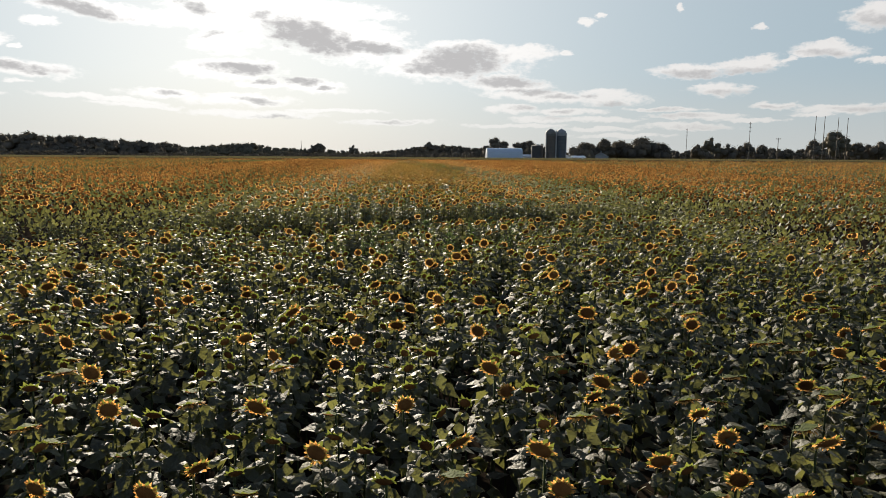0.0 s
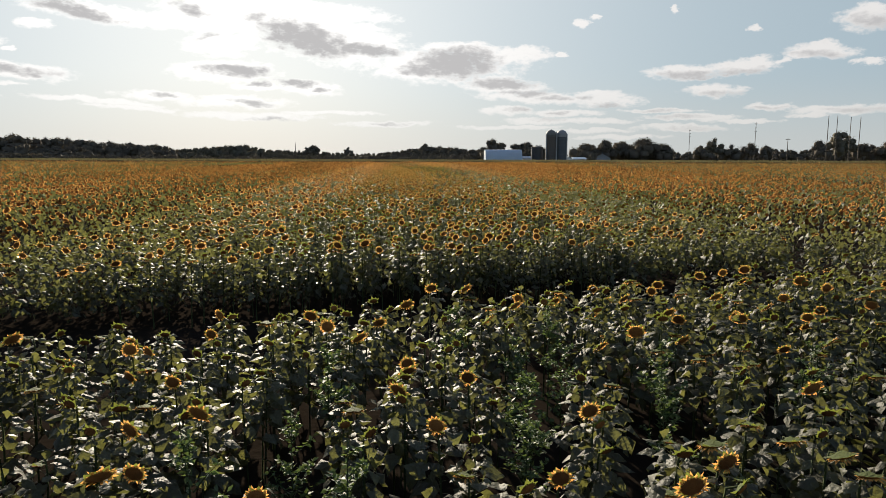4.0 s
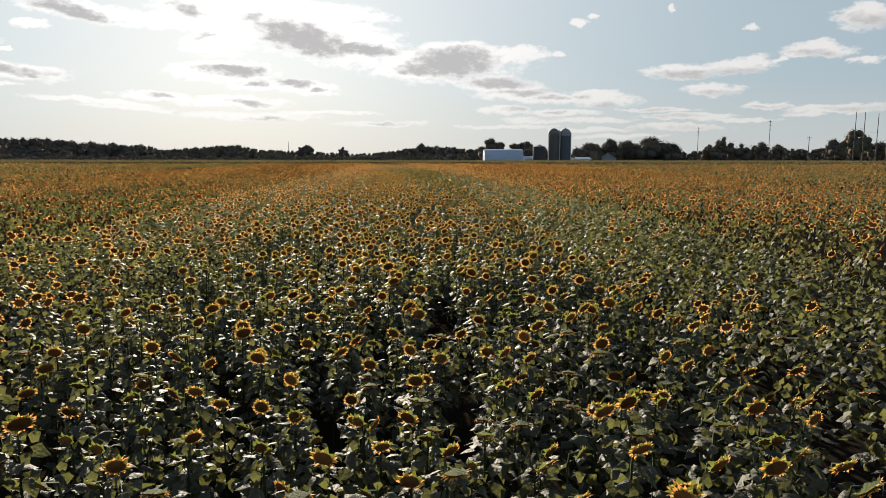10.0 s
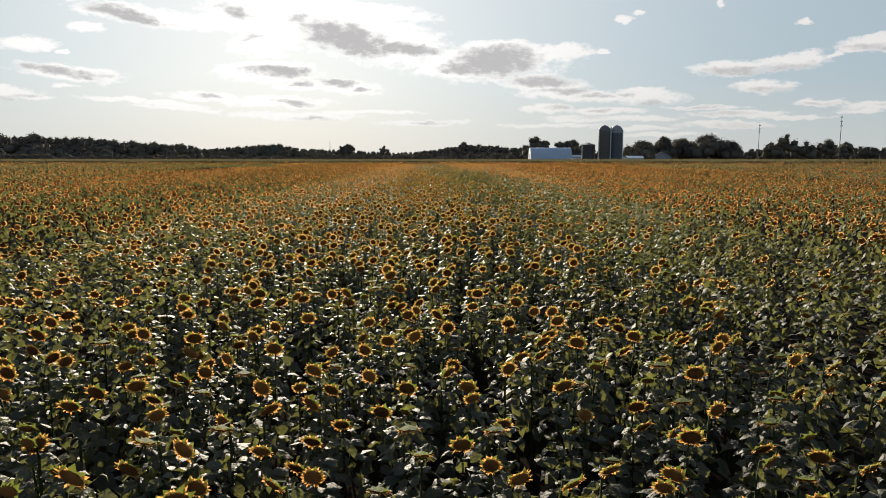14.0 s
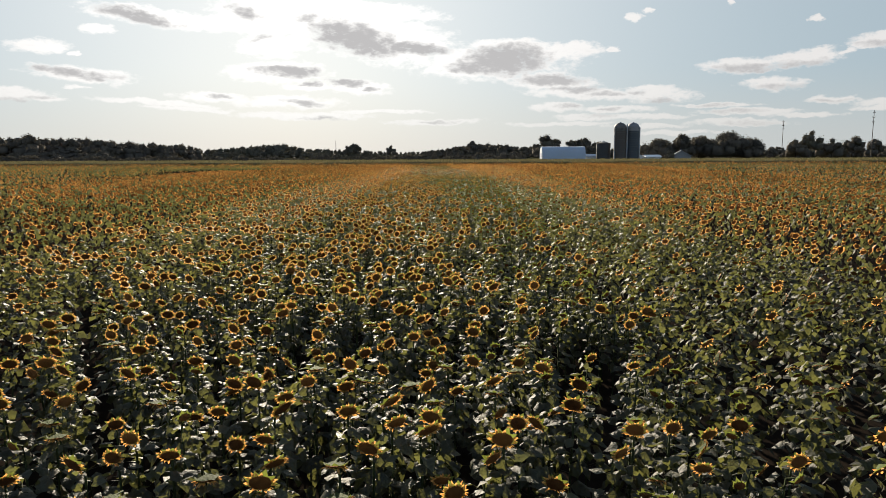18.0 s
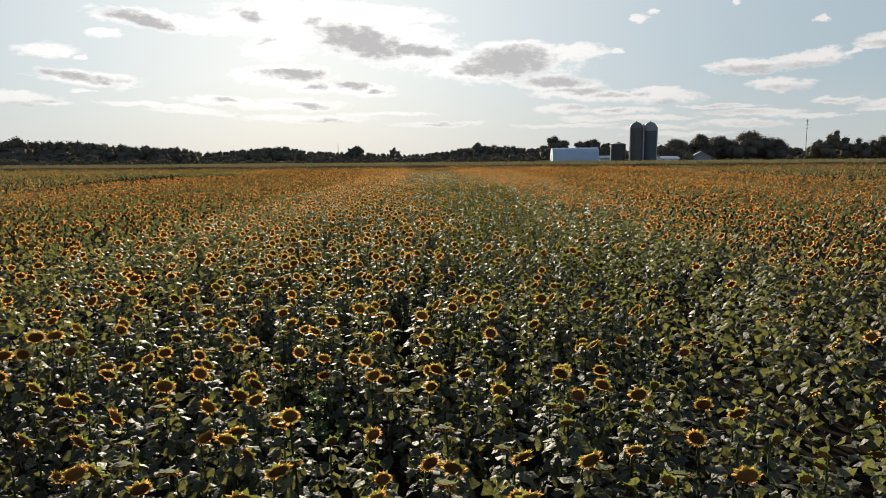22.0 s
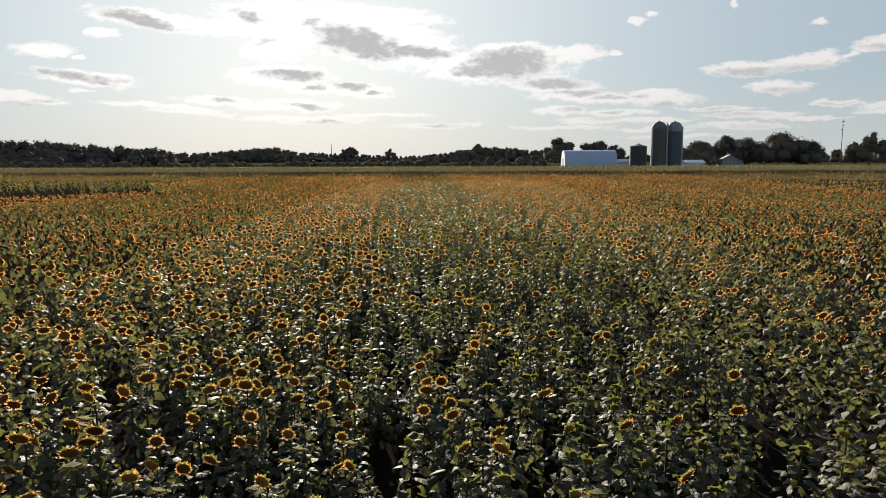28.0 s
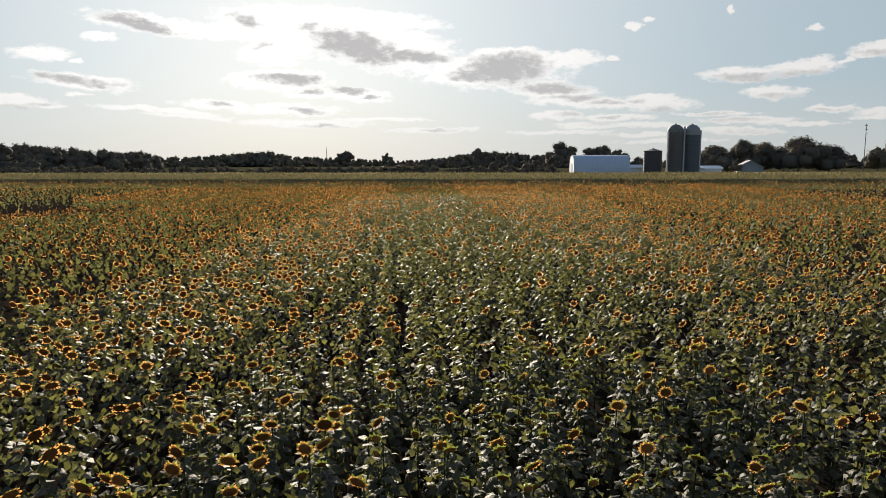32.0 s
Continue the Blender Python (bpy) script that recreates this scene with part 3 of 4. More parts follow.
def place(points, temps, temps_green, rng):
    """Joins templates at the given (x, y, scale) into arrays."""
    groups = {}
    for x, y, sc in points:
        p = bloom(x, y)
        kind = 0 if rng.random() < p else 1
        bank = temps if kind == 0 else temps_green
        groups.setdefault((kind, rng.randrange(len(bank))), []).append((x, y, sc * rng.uniform(0.92, 1.08), rng.gauss(0, 0.22)))
    V, F, S, base_n = [], [], [], 0
    for (kind, k), rows in sorted(groups.items()):
        v, f, s = (temps if kind == 0 else temps_green)[k]
        a = np.array(rows, dtype=np.float32)
        c, sn = np.cos(a[:, 3])[:, None], np.sin(a[:, 3])[:, None]
        X = (v[None, :, 0] * c - v[None, :, 1] * sn) * a[:, 2:3] + a[:, 0:1]
        Y = (v[None, :, 0] * sn + v[None, :, 1] * c) * a[:, 2:3] + a[:, 1:2]
        Z = v[None, :, 2] * a[:, 2:3]
        V.append(np.stack([X, Y, Z], 2).reshape(-1, 3))
        F.append((f[None] + (np.arange(len(a), dtype=np.int32) * len(v))[:, None, None] + base_n).reshape(-1, 3))
        S.append(np.tile(s, len(a)))
        base_n += len(a) * len(v)
    return np.concatenate(V), np.concatenate(F), np.concatenate(S)


def grow(rng, x0, x1, y0, y1, step, keep):
    """Plants along the rows of a stretch, with gaps where they failed."""
    pts = []
    for i in range(math.ceil(x0 / ROW), math.ceil(x1 / ROW)):
        y = y0 + rng.random() * step
        while y < y1:
            x = i * ROW + rng.gauss(0, 0.20)
            if keep(x, y) and y < field_end(x) and not (near_edge(x) < y < far_edge(x)):
                first = y <= near_edge(x)
                sc = (0.9 if first else 1.0) + 0.11 * noise.noise((x * 0.3, y * 0.3, 3.0))
                gone = noise.noise((x * 0.9, y * 0.45, 7.0)) < -0.48
                if bare(x, y):
                    sc *= 0.5
                    gone = rng.random() < 0.65
                gone = gone or any(abs(x - wx) < 0.42 and -0.75 < y - wy < 0.35 for wx, wy in WEEDS)
                if not gone:
                    pts.append((x, y, sc))
            y += step * rng.uniform(0.65, 1.35)
    return pts


rng = random.Random(11)
HERO = (1.2, 8.8, 46.4, 50.6)          # the stretch whose plants are things of their own
CLOSE, BESIDE, OUTER, CLOSE_END = 4.8, 11.0, 38.0, 143.0


def in_hero(x, y):
    return HERO[0] < x < HERO[1] and HERO[2] < y < HERO[3]


def close(x, y):
    return abs(x - middle(y)) < (7.5 if y < 27 else CLOSE) and y < CLOSE_END


def beside(x, y):
    return not close(x, y) and abs(x - middle(y)) < BESIDE and y < 205


def outer(x, y):
    return not close(x, y) and not beside(x, y) and abs(x - middle(y)) < OUTER and y < 225


def seen(x, y):
    return (abs(x - middle(y)) >= OUTER or y >= 225) and -35 - y * 0.55 < x < 40 + y * 0.95


near_pts = grow(rng, -9, 24, 0.5, CLOSE_END, 0.32, lambda x, y: close(x, y) and not in_hero(x, y))
mid_pts = grow(rng, -26, 52, 4, 262, 0.34, beside)
outer_pts = grow(rng, -50, 72, 4, 225, 0.44, outer)
far_pts = grow(rng, -190, 260, -20, 150, 1.1, seen) + grow(rng, -190, 260, 150, 300, 2.0, seen)
hero_pts = grow(rng, HERO[0], HERO[1], HERO[2], HERO[3], 0.34, in_hero)


def in_first(p):
    """Whether a plant stands in the first block, whose plants are stouter."""
    return p[1] <= near_edge(p[0])


edge_pts = [(x + 0.2, y + 0.16 - 0.1 * k, sc * (0.78 - 0.2 * k)) for x, y, sc in near_pts + mid_pts + outer_pts if 0.2 < y - far_edge(x) < 2.6 for k in (0, 1)]
for title, pts, level, count, bulk, label in (
        ("sunflower_field_alley_edge", edge_pts, 1, 5, 1.0, "low shaded sunflower leaves along the alley"),
        ("sunflower_field_first_block", [p for p in near_pts if in_first(p)], 0, 9, 1.22, "stout dark sunflowers with hanging leaves and bowed heads"),
        ("sunflower_field_first_block_side", [p for p in mid_pts if in_first(p)], 1, 8, 1.2, "stout dark sunflowers in the block before the alley"),
        ("sunflower_field_along_path", [p for p in near_pts if not in_first(p)], 0, 12, 1.0, "backlit sunflowers in rows with drooping dark green leaves"),
        ("sunflower_field_beside", [p for p in mid_pts if not in_first(p)], 1, 10, 1.0, "dense sunflower crop facing away from the low sun"),
        ("sunflower_field_outer", outer_pts, 2, 10, 1.0, "dense rows of sunflowers with dark discs and thin golden rims"),
        ("sunflower_field_far", far_pts, 2, 8, 1.0, "distant golden sunflower crop out to the field's edge")):
    yes = [template(100 * level + k, level, "edge" not in title, bulk) for k in range(count)]
    no = [template(100 * level + 50 + k, level, False, bulk) for k in range(max(4, count // 2))]
    V, F, S = place(pts, yes, no, rng)
    tagged(new(title, mesh_from(title, V, F, PLANT_MATS, S, level < 2)), label, "sunflower field", kind="stuff")


def single_sunflower(seed, flower, label):
    """One plant as a thing with its parts."""
    root = empty("sunflower", pose(0, 0, 0), label, "sunflower", "sunflowers standing in rows")
    head = None
    for nm, v, f, slot in sunflower(seed, 0, flower):
        title = {"sepals": "head", "petals": "petal", "bracts": "bract"}.get(nm, nm)
        lots = [(v, f)] if nm not in ("petals", "bracts") else [(v[k:k + 4], [(0, 1, 2, 3)]) for k in range(0, len(v), 4)]
        for pv, pf in lots:
            t = Tris()
            t.add(pv, pf, 0)
            a, b, _ = t.arrays()
            ob = new(title, mesh_from(title, a, b, [PLANT_MATS[slot]], None, True))
            ob.parent = root
            if nm == "sepals":
                head = ob
    for ob in list(root.children):
        if ob.name.split(".")[0] in ("disc", "petal", "bract"):
            ob.parent = head
    return root


hero_rng = random.Random(5)
open_bank = [(k, True, "sunflower with open dark-eyed golden head and drooping leaves") for k in range(300, 307)]
shut_bank = [(k, False, "green sunflower with bowed closed head and drooping leaves") for k in range(310, 313)]
first = {}
for x, y, sc in hero_pts:
    spec_ = (open_bank if hero_rng.random() < bloom(x, y) else shut_bank)
    pick = spec_[hero_rng.randrange(len(spec_))]
    m = pose(x, y, 0, 0, 0, hero_rng.gauss(0, 13))
    size = sc * hero_rng.uniform(0.93, 1.07)
    if pick not in first:
        ob = single_sunflower(*pick)
        first[pick] = ob
        ob.matrix_basis = m
    else:
        ob = copy_thing(first[pick], m)
    ob.scale = (size, size, size)

# ---- ground ----
def sheet(name, pts, z, mat, label, category):
    bm = bmesh.new()
    bm.faces.new([bm.verts.new((x, y, z)) for x, y in pts])
    ob = part(name, bm, mat)
    return tagged(ob, label, category, kind="structure")


R = 2400.0
sheet("ground", [(R * math.cos(2 * math.pi * k / 48), R * math.sin(2 * math.pi * k / 48)) for k in range(48)], 0.0, GRASS, "flat dry grass and farmland reaching the horizon", "ground")
sheet("field_soil", [(-300, -120), (420, -120), (420, field_end(420) + 1), (-300, field_end(-300) + 1)], 0.012, SOIL, "bare dark soil under the sunflower rows, with shade darkened into its colour", "soil")


# ---- strip of other crop behind the sunflowers ----
def crop_strip(name, x0, x1, start, depth, height, tuft, count, rng, label):
    """A crop with a closed, uneven top; start(x) and depth(x) give its near side and its width."""
    t = Tris()
    nx, ny = 150, 7
    vs, fs = [], []
    for j in range(ny + 1):
        for i in range(nx + 1):
            x = x0 + (x1 - x0) * i / nx
            y = start(x) + depth(x) * (0.0, 0.004, 0.1, 0.25, 0.45, 0.7, 0.98, 1.0)[j]
            lip = 0.05 if j in (0, ny) else 1.0
            vs.append((x, y, height * lip * (0.88 + 0.12 * noise.noise((x * 0.1, y * 0.1, 2)))))
    for j in range(ny):
        for i in range(nx):
            a = j * (nx + 1) + i
            fs.append((a, a + 1, a + nx + 2, a + nx + 1))
    t.add(vs, fs, 1)
    for _ in range(count):
        x = rng.uniform(x0, x1)
        y = start(x) + depth(x) * rng.random() ** 1.4
        w, h = tuft * rng.uniform(0.6, 1.3), height * rng.uniform(0.85, 1.15)
        a = rng.uniform(0, math.pi)
        c, s = math.cos(a) * w, math.sin(a) * w
        t.add([(x - c, y - s, h * 0.55), (x + c, y + s, h * 0.5), (x + c * 0.6, y + s * 0.6, h), (x - c * 0.5, y - s * 0.4, h * rng.uniform(0.9, 1.0))], [(0, 1, 2, 3)], 0)
    v, f, s = t.arrays()
    return tagged(new(name, mesh_from(name, v, f, [CROP, CROP_SHEET], s)), label, "crop", kind="stuff")


crop_strip("crop_strip", -300, 420, lambda x: field_end(x) + 4.0, lambda x: 74 - 0.03 * x, 1.9, 0.17, 60000, random.Random(3), "olive ripening crop in a strip behind the sunflowers")


# ---- trees ----
def crown_tris(rng, w, h, lumps, leaves, leaf):
    """An uneven crown of clumps, with leaf sprays standing off them."""
    t = Tris()
    blobs = []
    for i in range(lumps):
        a = rng.uniform(0, 2 * math.pi)
        u = rng.random()
        r = w * 0.5 * math.sqrt(rng.random()) * (0.75 if u > 0.6 else 0.9)
        z = h * (0.28 + 0.55 * u)
        size = w * rng.uniform(0.19, 0.30) * (1.12 - 0.4 * u)
        blobs.append((Vector((r * math.cos(a) * (1.1 - 0.6 * u * u), r * math.sin(a) * (1.1 - 0.6 * u * u), z)), size))
    blobs.append((Vector((0, 0, h * 0.55)), w * 0.33))
    blobs.append((Vector((rng.uniform(-0.1, 0.1) * w, 0, h * 0.84)), w * 0.16))
    for c, size in blobs:
        k, m = 6, 3
        vs, fs = [], []
        for j in range(m + 1):
            th = math.pi * j / m
            for i in range(k):
                ph = 2 * math.pi * i / k
                d = Vector((math.sin(th) * math.cos(ph), math.sin(th) * math.sin(ph), math.cos(th) * 0.85))
                vs.append(c + d * size * (0.76 + 0.25 * noise.noise((c + d * 1.3))))
        for j in range(m):
            for i in range(k):
                i2 = (i + 1) % k
                fs.append((j * k + i, j * k + i2, (j + 1) * k + i2, (j + 1) * k + i))
        t.add(vs, fs)
    for _ in range(leaves):
        c, size = blobs[rng.randrange(len(blobs))]
        d = Vector((rng.gauss(0, 1), rng.gauss(0, 1), rng.gauss(0.15, 1))).normalized()
        p = c + d * size * rng.uniform(0.7, 1.02)
        q = d.to_track_quat("Z", "Y") @ Euler((rng.gauss(0, 0.45), rng.gauss(0, 0.45), rng.uniform(0, 6.3))).to_quaternion()
        s = leaf * rng.uniform(0.6, 1.3)
        t.add([p + q @ Vector(o) * s for o in ((-0.5, -0.25, 0), (0.1, -0.5, 0.1), (0.6, 0.1, 0), (0.05, 0.5, -0.1))], [(0, 1, 2, 3)])
    return t.arrays()


def make_tree(name, seed, w, h, mat, label, at, leaves=1500, lumps=14, leaf=0.0):
    rng = random.Random(seed)
    root = empty(name, pose(at[0], at[1], 0, 0, 0, rng.uniform(0, 360)), label, "tree")
    bm = bmesh.new()
    pts = [(0, 0, -0.1), (0.02 * w, 0, h * 0.2), (0, 0.02 * w, h * 0.45), (0.01 * w, 0, h * 0.75)]
    limbs = [(pts, [h * 0.03, h * 0.022, h * 0.016, h * 0.005], 7)]
    for k in range(5):
        a = k * 1.3 + rng.random()
        z = h * rng.uniform(0.22, 0.5)
        limbs.append(([(0, 0, z), (0.16 * w * math.cos(a), 0.16 * w * math.sin(a), z + h * 0.1), (0.32 * w * math.cos(a), 0.32 * w * math.sin(a), z + h * 0.22)], [h * 0.012, h * 0.008, h * 0.003], 5))
    for p, r, s in limbs:
        vs, fs = tube(p, r, s)
        made = [bm.verts.new(v) for v in vs]
        for fc in fs:
            bm.faces.new([made[i] for i in fc])
    part("trunk", bm, BARK, root)
    v, f, _ = crown_tris(rng, w, h, lumps, leaves, leaf or w * 0.03)
    crown = new("crown", mesh_from("crown", v, f, [mat]))
    crown.parent = root
    return root


def woods(name, az0, az1, d0, d1, tops, count, mat, seed, label):
    """A belt of trees too many to count. tops: (bearing, angle of the treetops) pairs, as the belt rises and falls."""
    rng = random.Random(seed)
    banks = [crown_tris(random.Random(seed * 10 + k), 1.0, 1.0, 12, 320, 0.05) for k in range(6)]
    V, F, n = [], [], 0
    for i in range(count * 2):
        low = i >= count
        az = az0 + (az1 - az0) * ((i % count) + rng.random()) / count
        d = rng.uniform(d0, d1) - (25 if low else 0)
        top = 3.6 + d * math.tan(radians(float(np.interp(az, [t[0] for t in tops], [t[1] for t in tops]))))
        h = top * (rng.uniform(0.35, 0.6) if low else rng.uniform(0.88, 1.04))
        w = h * (rng.uniform(1.5, 2.2) if low else rng.uniform(0.95, 1.4))
        x, y = d * math.sin(radians(az)), d * math.cos(radians(az))
        v, f, _ = banks[rng.randrange(6)]
        a = rng.uniform(0, 6.28)
        c, s = math.cos(a), math.sin(a)
        P = np.stack([(v[:, 0] * c - v[:, 1] * s) * w + x, (v[:, 0] * s + v[:, 1] * c) * w + y, (v[:, 2] * 1.22 - 0.2) * h], 1)
        P[:, 2] = np.maximum(P[:, 2], 0.0)
        V.append(P)
        F.append(f + n)
        n += len(v)
    return tagged(new(name, mesh_from(name, np.concatenate(V), np.concatenate(F), [mat])), label, "woodland", kind="stuff")


# ---- farm buildings ----
def ring_solid(bm, profile, sides, centre=(0, 0)):
    """A turned body from (radius, z) pairs."""
    rows = []
    for r, z in profile:
        rows.append([bm.verts.new((centre[0] + r * math.cos(2 * math.pi * k / sides), centre[1] + r * math.sin(2 * math.pi * k / sides), z)) for k in range(sides)])
    for a, b in zip(rows, rows[1:]):
        for k in range(sides):
            j = (k + 1) % sides
            bm.faces.new((a[k], a[j], b[j], b[k]))
    bm.faces.new(rows[-1])
    bm.faces.new(list(reversed(rows[0])))


def block(bm, x0, x1, y0, y1, z0, z1, m=None):
    vs = [bm.verts.new(v) for v in ((x0, y0, z0), (x1, y0, z0), (x1, y1, z0), (x0, y1, z0), (x0, y0, z1), (x1, y0, z1), (x1, y1, z1), (x0, y1, z1))]
    for fc in ((0, 3, 2, 1), (4, 5, 6, 7), (0, 1, 5, 4), (1, 2, 6, 5), (2, 3, 7, 6), (3, 0, 4, 7)):
        bm.faces.new([vs[i] for i in fc])
    if m is not None:
        bmesh.ops.transform(bm, matrix=m, verts=vs)


def silo(at, radius, wall, dome_mat, wall_mat, label, chutes):
    """A stave silo: wall with hoops, domed roof with a rim, filling chute and ladder."""
    root = empty("silo", pose(at[0], at[1], 0), label, "silo", "pair of farm silos")
    bm = bmesh.new()
    ring_solid(bm, [(radius, -0.1), (radius, wall)], 40)
    part("wall", bm, wall_mat, root)
    z = 0.6
    while z < wall - 0.2:
        bm = bmesh.new()
        ring_solid(bm, [(radius + 0.01, z), (radius + 0.045, z + 0.02), (radius + 0.045, z + 0.05), (radius + 0.01, z + 0.07)], 40)
        part("hoop", bm, HOOP, root)
        z += 0.76
    bm = bmesh.new()
    prof = [(radius + 0.08, wall), (radius + 0.08, wall + 0.12)]
    for k in range(0, 9):
        a = k / 9 * math.pi / 2
        prof.append((radius * math.cos(a) + 0.02, wall + 0.12 + radius * 0.92 * math.sin(a)))
    prof.append((0.25, wall + 0.12 + radius * 0.95))
    ring_solid(bm, prof, 40)
    part("dome", bm, dome_mat, root)
    bm = bmesh.new()
    ring_solid(bm, [(0.3, wall + radius * 0.95), (0.3, wall + radius + 0.12), (0.05, wall + radius + 0.2)], 12)
    part("vent_cap", bm, dome_mat, root)
    bm = bmesh.new()
    ring_solid(bm, [(radius + 0.06, wall - 1.0), (radius + 0.06, wall - 0.02)], 40)
    part("top_band", bm, dome_mat, root)
    for angle, wide, over_top in chutes:
        a = radians(angle)
        bm = bmesh.new()
        ring_solid(bm, [(wide, 0.8), (wide, wall + over_top), (wide * 0.6, wall + over_top + wide)], 14, ((radius + wide * 0.6) * math.cos(a), (radius + wide * 0.6) * math.sin(a)))
        part("chute", bm, CHUTE, root, "pale round chute up the side")
    b = a + 0.5
    bm = bmesh.new()
    m = Matrix.Rotation(b, 4, "Z")
    block(bm, radius + 0.1, radius + 0.14, -0.22, -0.18, 1.0, wall, m)
    block(bm, radius + 0.1, radius + 0.14, 0.18, 0.22, 1.0, wall, m)
    z = 1.2
    while z < wall:
        block(bm, radius + 0.1, radius + 0.13, -0.18, 0.18, z, z + 0.03, m)
        z += 0.4
    part("ladder", bm, HOOP, root)
    return root


def grain_bin(at, radius, wall):
    root = empty("grain_bin", pose(at[0], at[1], 0), "dark corrugated grain bin with a shallow cone roof", "grain bin")
    bm = bmesh.new()
    prof = []
    for k in range(34):
        prof.append((radius + (0.03 if k % 2 else 0.0), wall * k / 33))
    ring_solid(bm, prof, 32)
    part("wall", bm, DARK_STEEL, root)
    bm = bmesh.new()
    ring_solid(bm, [(radius + 0.15, wall - 0.05), (radius + 0.15, wall + 0.05), (0.5, wall + radius * 0.26)], 32)
    part("roof", bm, HOOP, root)
    bm = bmesh.new()
    ring_solid(bm, [(0.45, wall + radius * 0.24), (0.45, wall + radius * 0.26 + 0.25), (0.1, wall + radius * 0.26 + 0.35)], 12)
    part("hatch", bm, GALV, root)
    return root


def arch_barn(at, length, depth, height, yaw):
    """A barn of bent ribbed sheets, its long side to the field."""
    root = empty("barn", pose(at[0], at[1], 0, 0, 0, yaw), "long pale blue-white ribbed steel barn with curved roof", "barn")
    prof = []
    for k in range(15):
        a = math.pi * k / 14
        prof.append((-depth / 2 * math.copysign(abs(math.cos(a)) ** 0.62, math.cos(a)), height * math.sin(a) ** 0.72))
    n = int(length / 0.45)
    bm = bmesh.new()
    rows = []
    for i in range(n * 2 + 1):
        x = -length / 2 + length * i / (n * 2)
        g = 0.03 if i % 2 else 0.0
        rows.append([bm.verts.new((x, y * (1 + g / depth), z + g)) for y, z in prof])
    for a, b in zip(rows, rows[1:]):
        for k in range(len(prof) - 1):
            bm.faces.new((a[k], a[k + 1], b[k + 1], b[k]))
    part("roof", bm, WHITE_STEEL, root)
    for sx in (-1, 1):
        bm = bmesh.new()
        x0, x1 = sorted((sx * (length / 2 - 0.25), sx * (length / 2 - 0.12)))
        va = [bm.verts.new((x0, y * 0.985, z * 0.985)) for y, z in prof]
        vb = [bm.verts.new((x1, y * 0.985, z * 0.985)) for y, z in prof]
        bm.faces.new(va)
        bm.faces.new(list(reversed(vb)))
        part("end_wall", bm, WHITE_PAINT, root)
        bm = bmesh.new()
        block(bm, sx * (length / 2 - 0.12) - 0.04, sx * (length / 2 - 0.12) + 0.04, -2.2, 2.2, 0.05, 4.0)
        part("sliding_door", bm, WHITE_STEEL, root)
    bm = bmesh.new()
    block(bm, -length / 2 - 0.05, length / 2 + 0.05, -depth / 2 - 0.12, -depth / 2 + 0.05, 0, 0.35)
    part("footing", bm, STAVE, root)
    return root


def house(at, size, wall_h, roof_h, yaw, label, roof_mat, wall_mat, windows=3, name="house", chimney=False):
    """A gabled building with its ridge along local x."""
    root = empty(name, pose(at[0], at[1], 0, 0, 0, yaw), label, "house" if name == "house" else "shed")
    lx, ly = size
    bm = bmesh.new()
    pts = [(-ly / 2, 0), (-ly / 2, wall_h), (0, wall_h + roof_h), (ly / 2, wall_h), (ly / 2, 0)]
    a = [bm.verts.new((-lx / 2, y, z)) for y, z in pts]
    b = [bm.verts.new((lx / 2, y, z)) for y, z in pts]
    bm.faces.new(a)
    bm.faces.new(list(reversed(b)))
    for k in range(5):
        j = (k + 1) % 5
        bm.faces.new((a[k], b[k], b[j], a[j]))
    part("wall", bm, wall_mat, root)
    for s in (-1, 1):
        bm = bmesh.new()
        o = 0.5
        rise = roof_h * (ly / 2 + o) / (ly / 2)
        p = [(-lx / 2 - o, s * (ly / 2 + o), wall_h + roof_h - rise + 0.05), (lx / 2 + o, s * (ly / 2 + o), wall_h + roof_h - rise + 0.05), (lx / 2 + o, 0, wall_h + roof_h + 0.05), (-lx / 2 - o, 0, wall_h + roof_h + 0.05)]
        lo = [bm.verts.new(v) for v in p]
        hi = [bm.verts.new((v[0], v[1], v[2] + 0.14)) for v in p]
        bm.faces.new(lo)
        bm.faces.new(list(reversed(hi)))
        for k in range(4):
            j = (k + 1) % 4
            bm.faces.new((lo[k], hi[k], hi[j], lo[j]))
        part("roof", bm, roof_mat, root)
    for k in range(windows):
        x = -lx / 2 + lx * (k + 0.5) / windows
        bm = bmesh.new()
        block(bm, x - 0.55, x + 0.55, -ly / 2 - 0.06, -ly / 2 + 0.02, wall_h * 0.35, wall_h * 0.8)
        w = part("window", bm, WHITE_PAINT, root)
        bm = bmesh.new()
        block(bm, x - 0.45, x + 0.45, -ly / 2 - 0.075, -ly / 2 - 0.03, wall_h * 0.39, wall_h * 0.76)
        part("pane", bm, WINDOW_DARK, w)
    if chimney:
        bm = bmesh.new()
        block(bm, lx * 0.2, lx * 0.2 + 0.7, -0.35, 0.35, wall_h, wall_h + roof_h + 1.0)
        part("chimney", bm, STAVE, root)
    return root


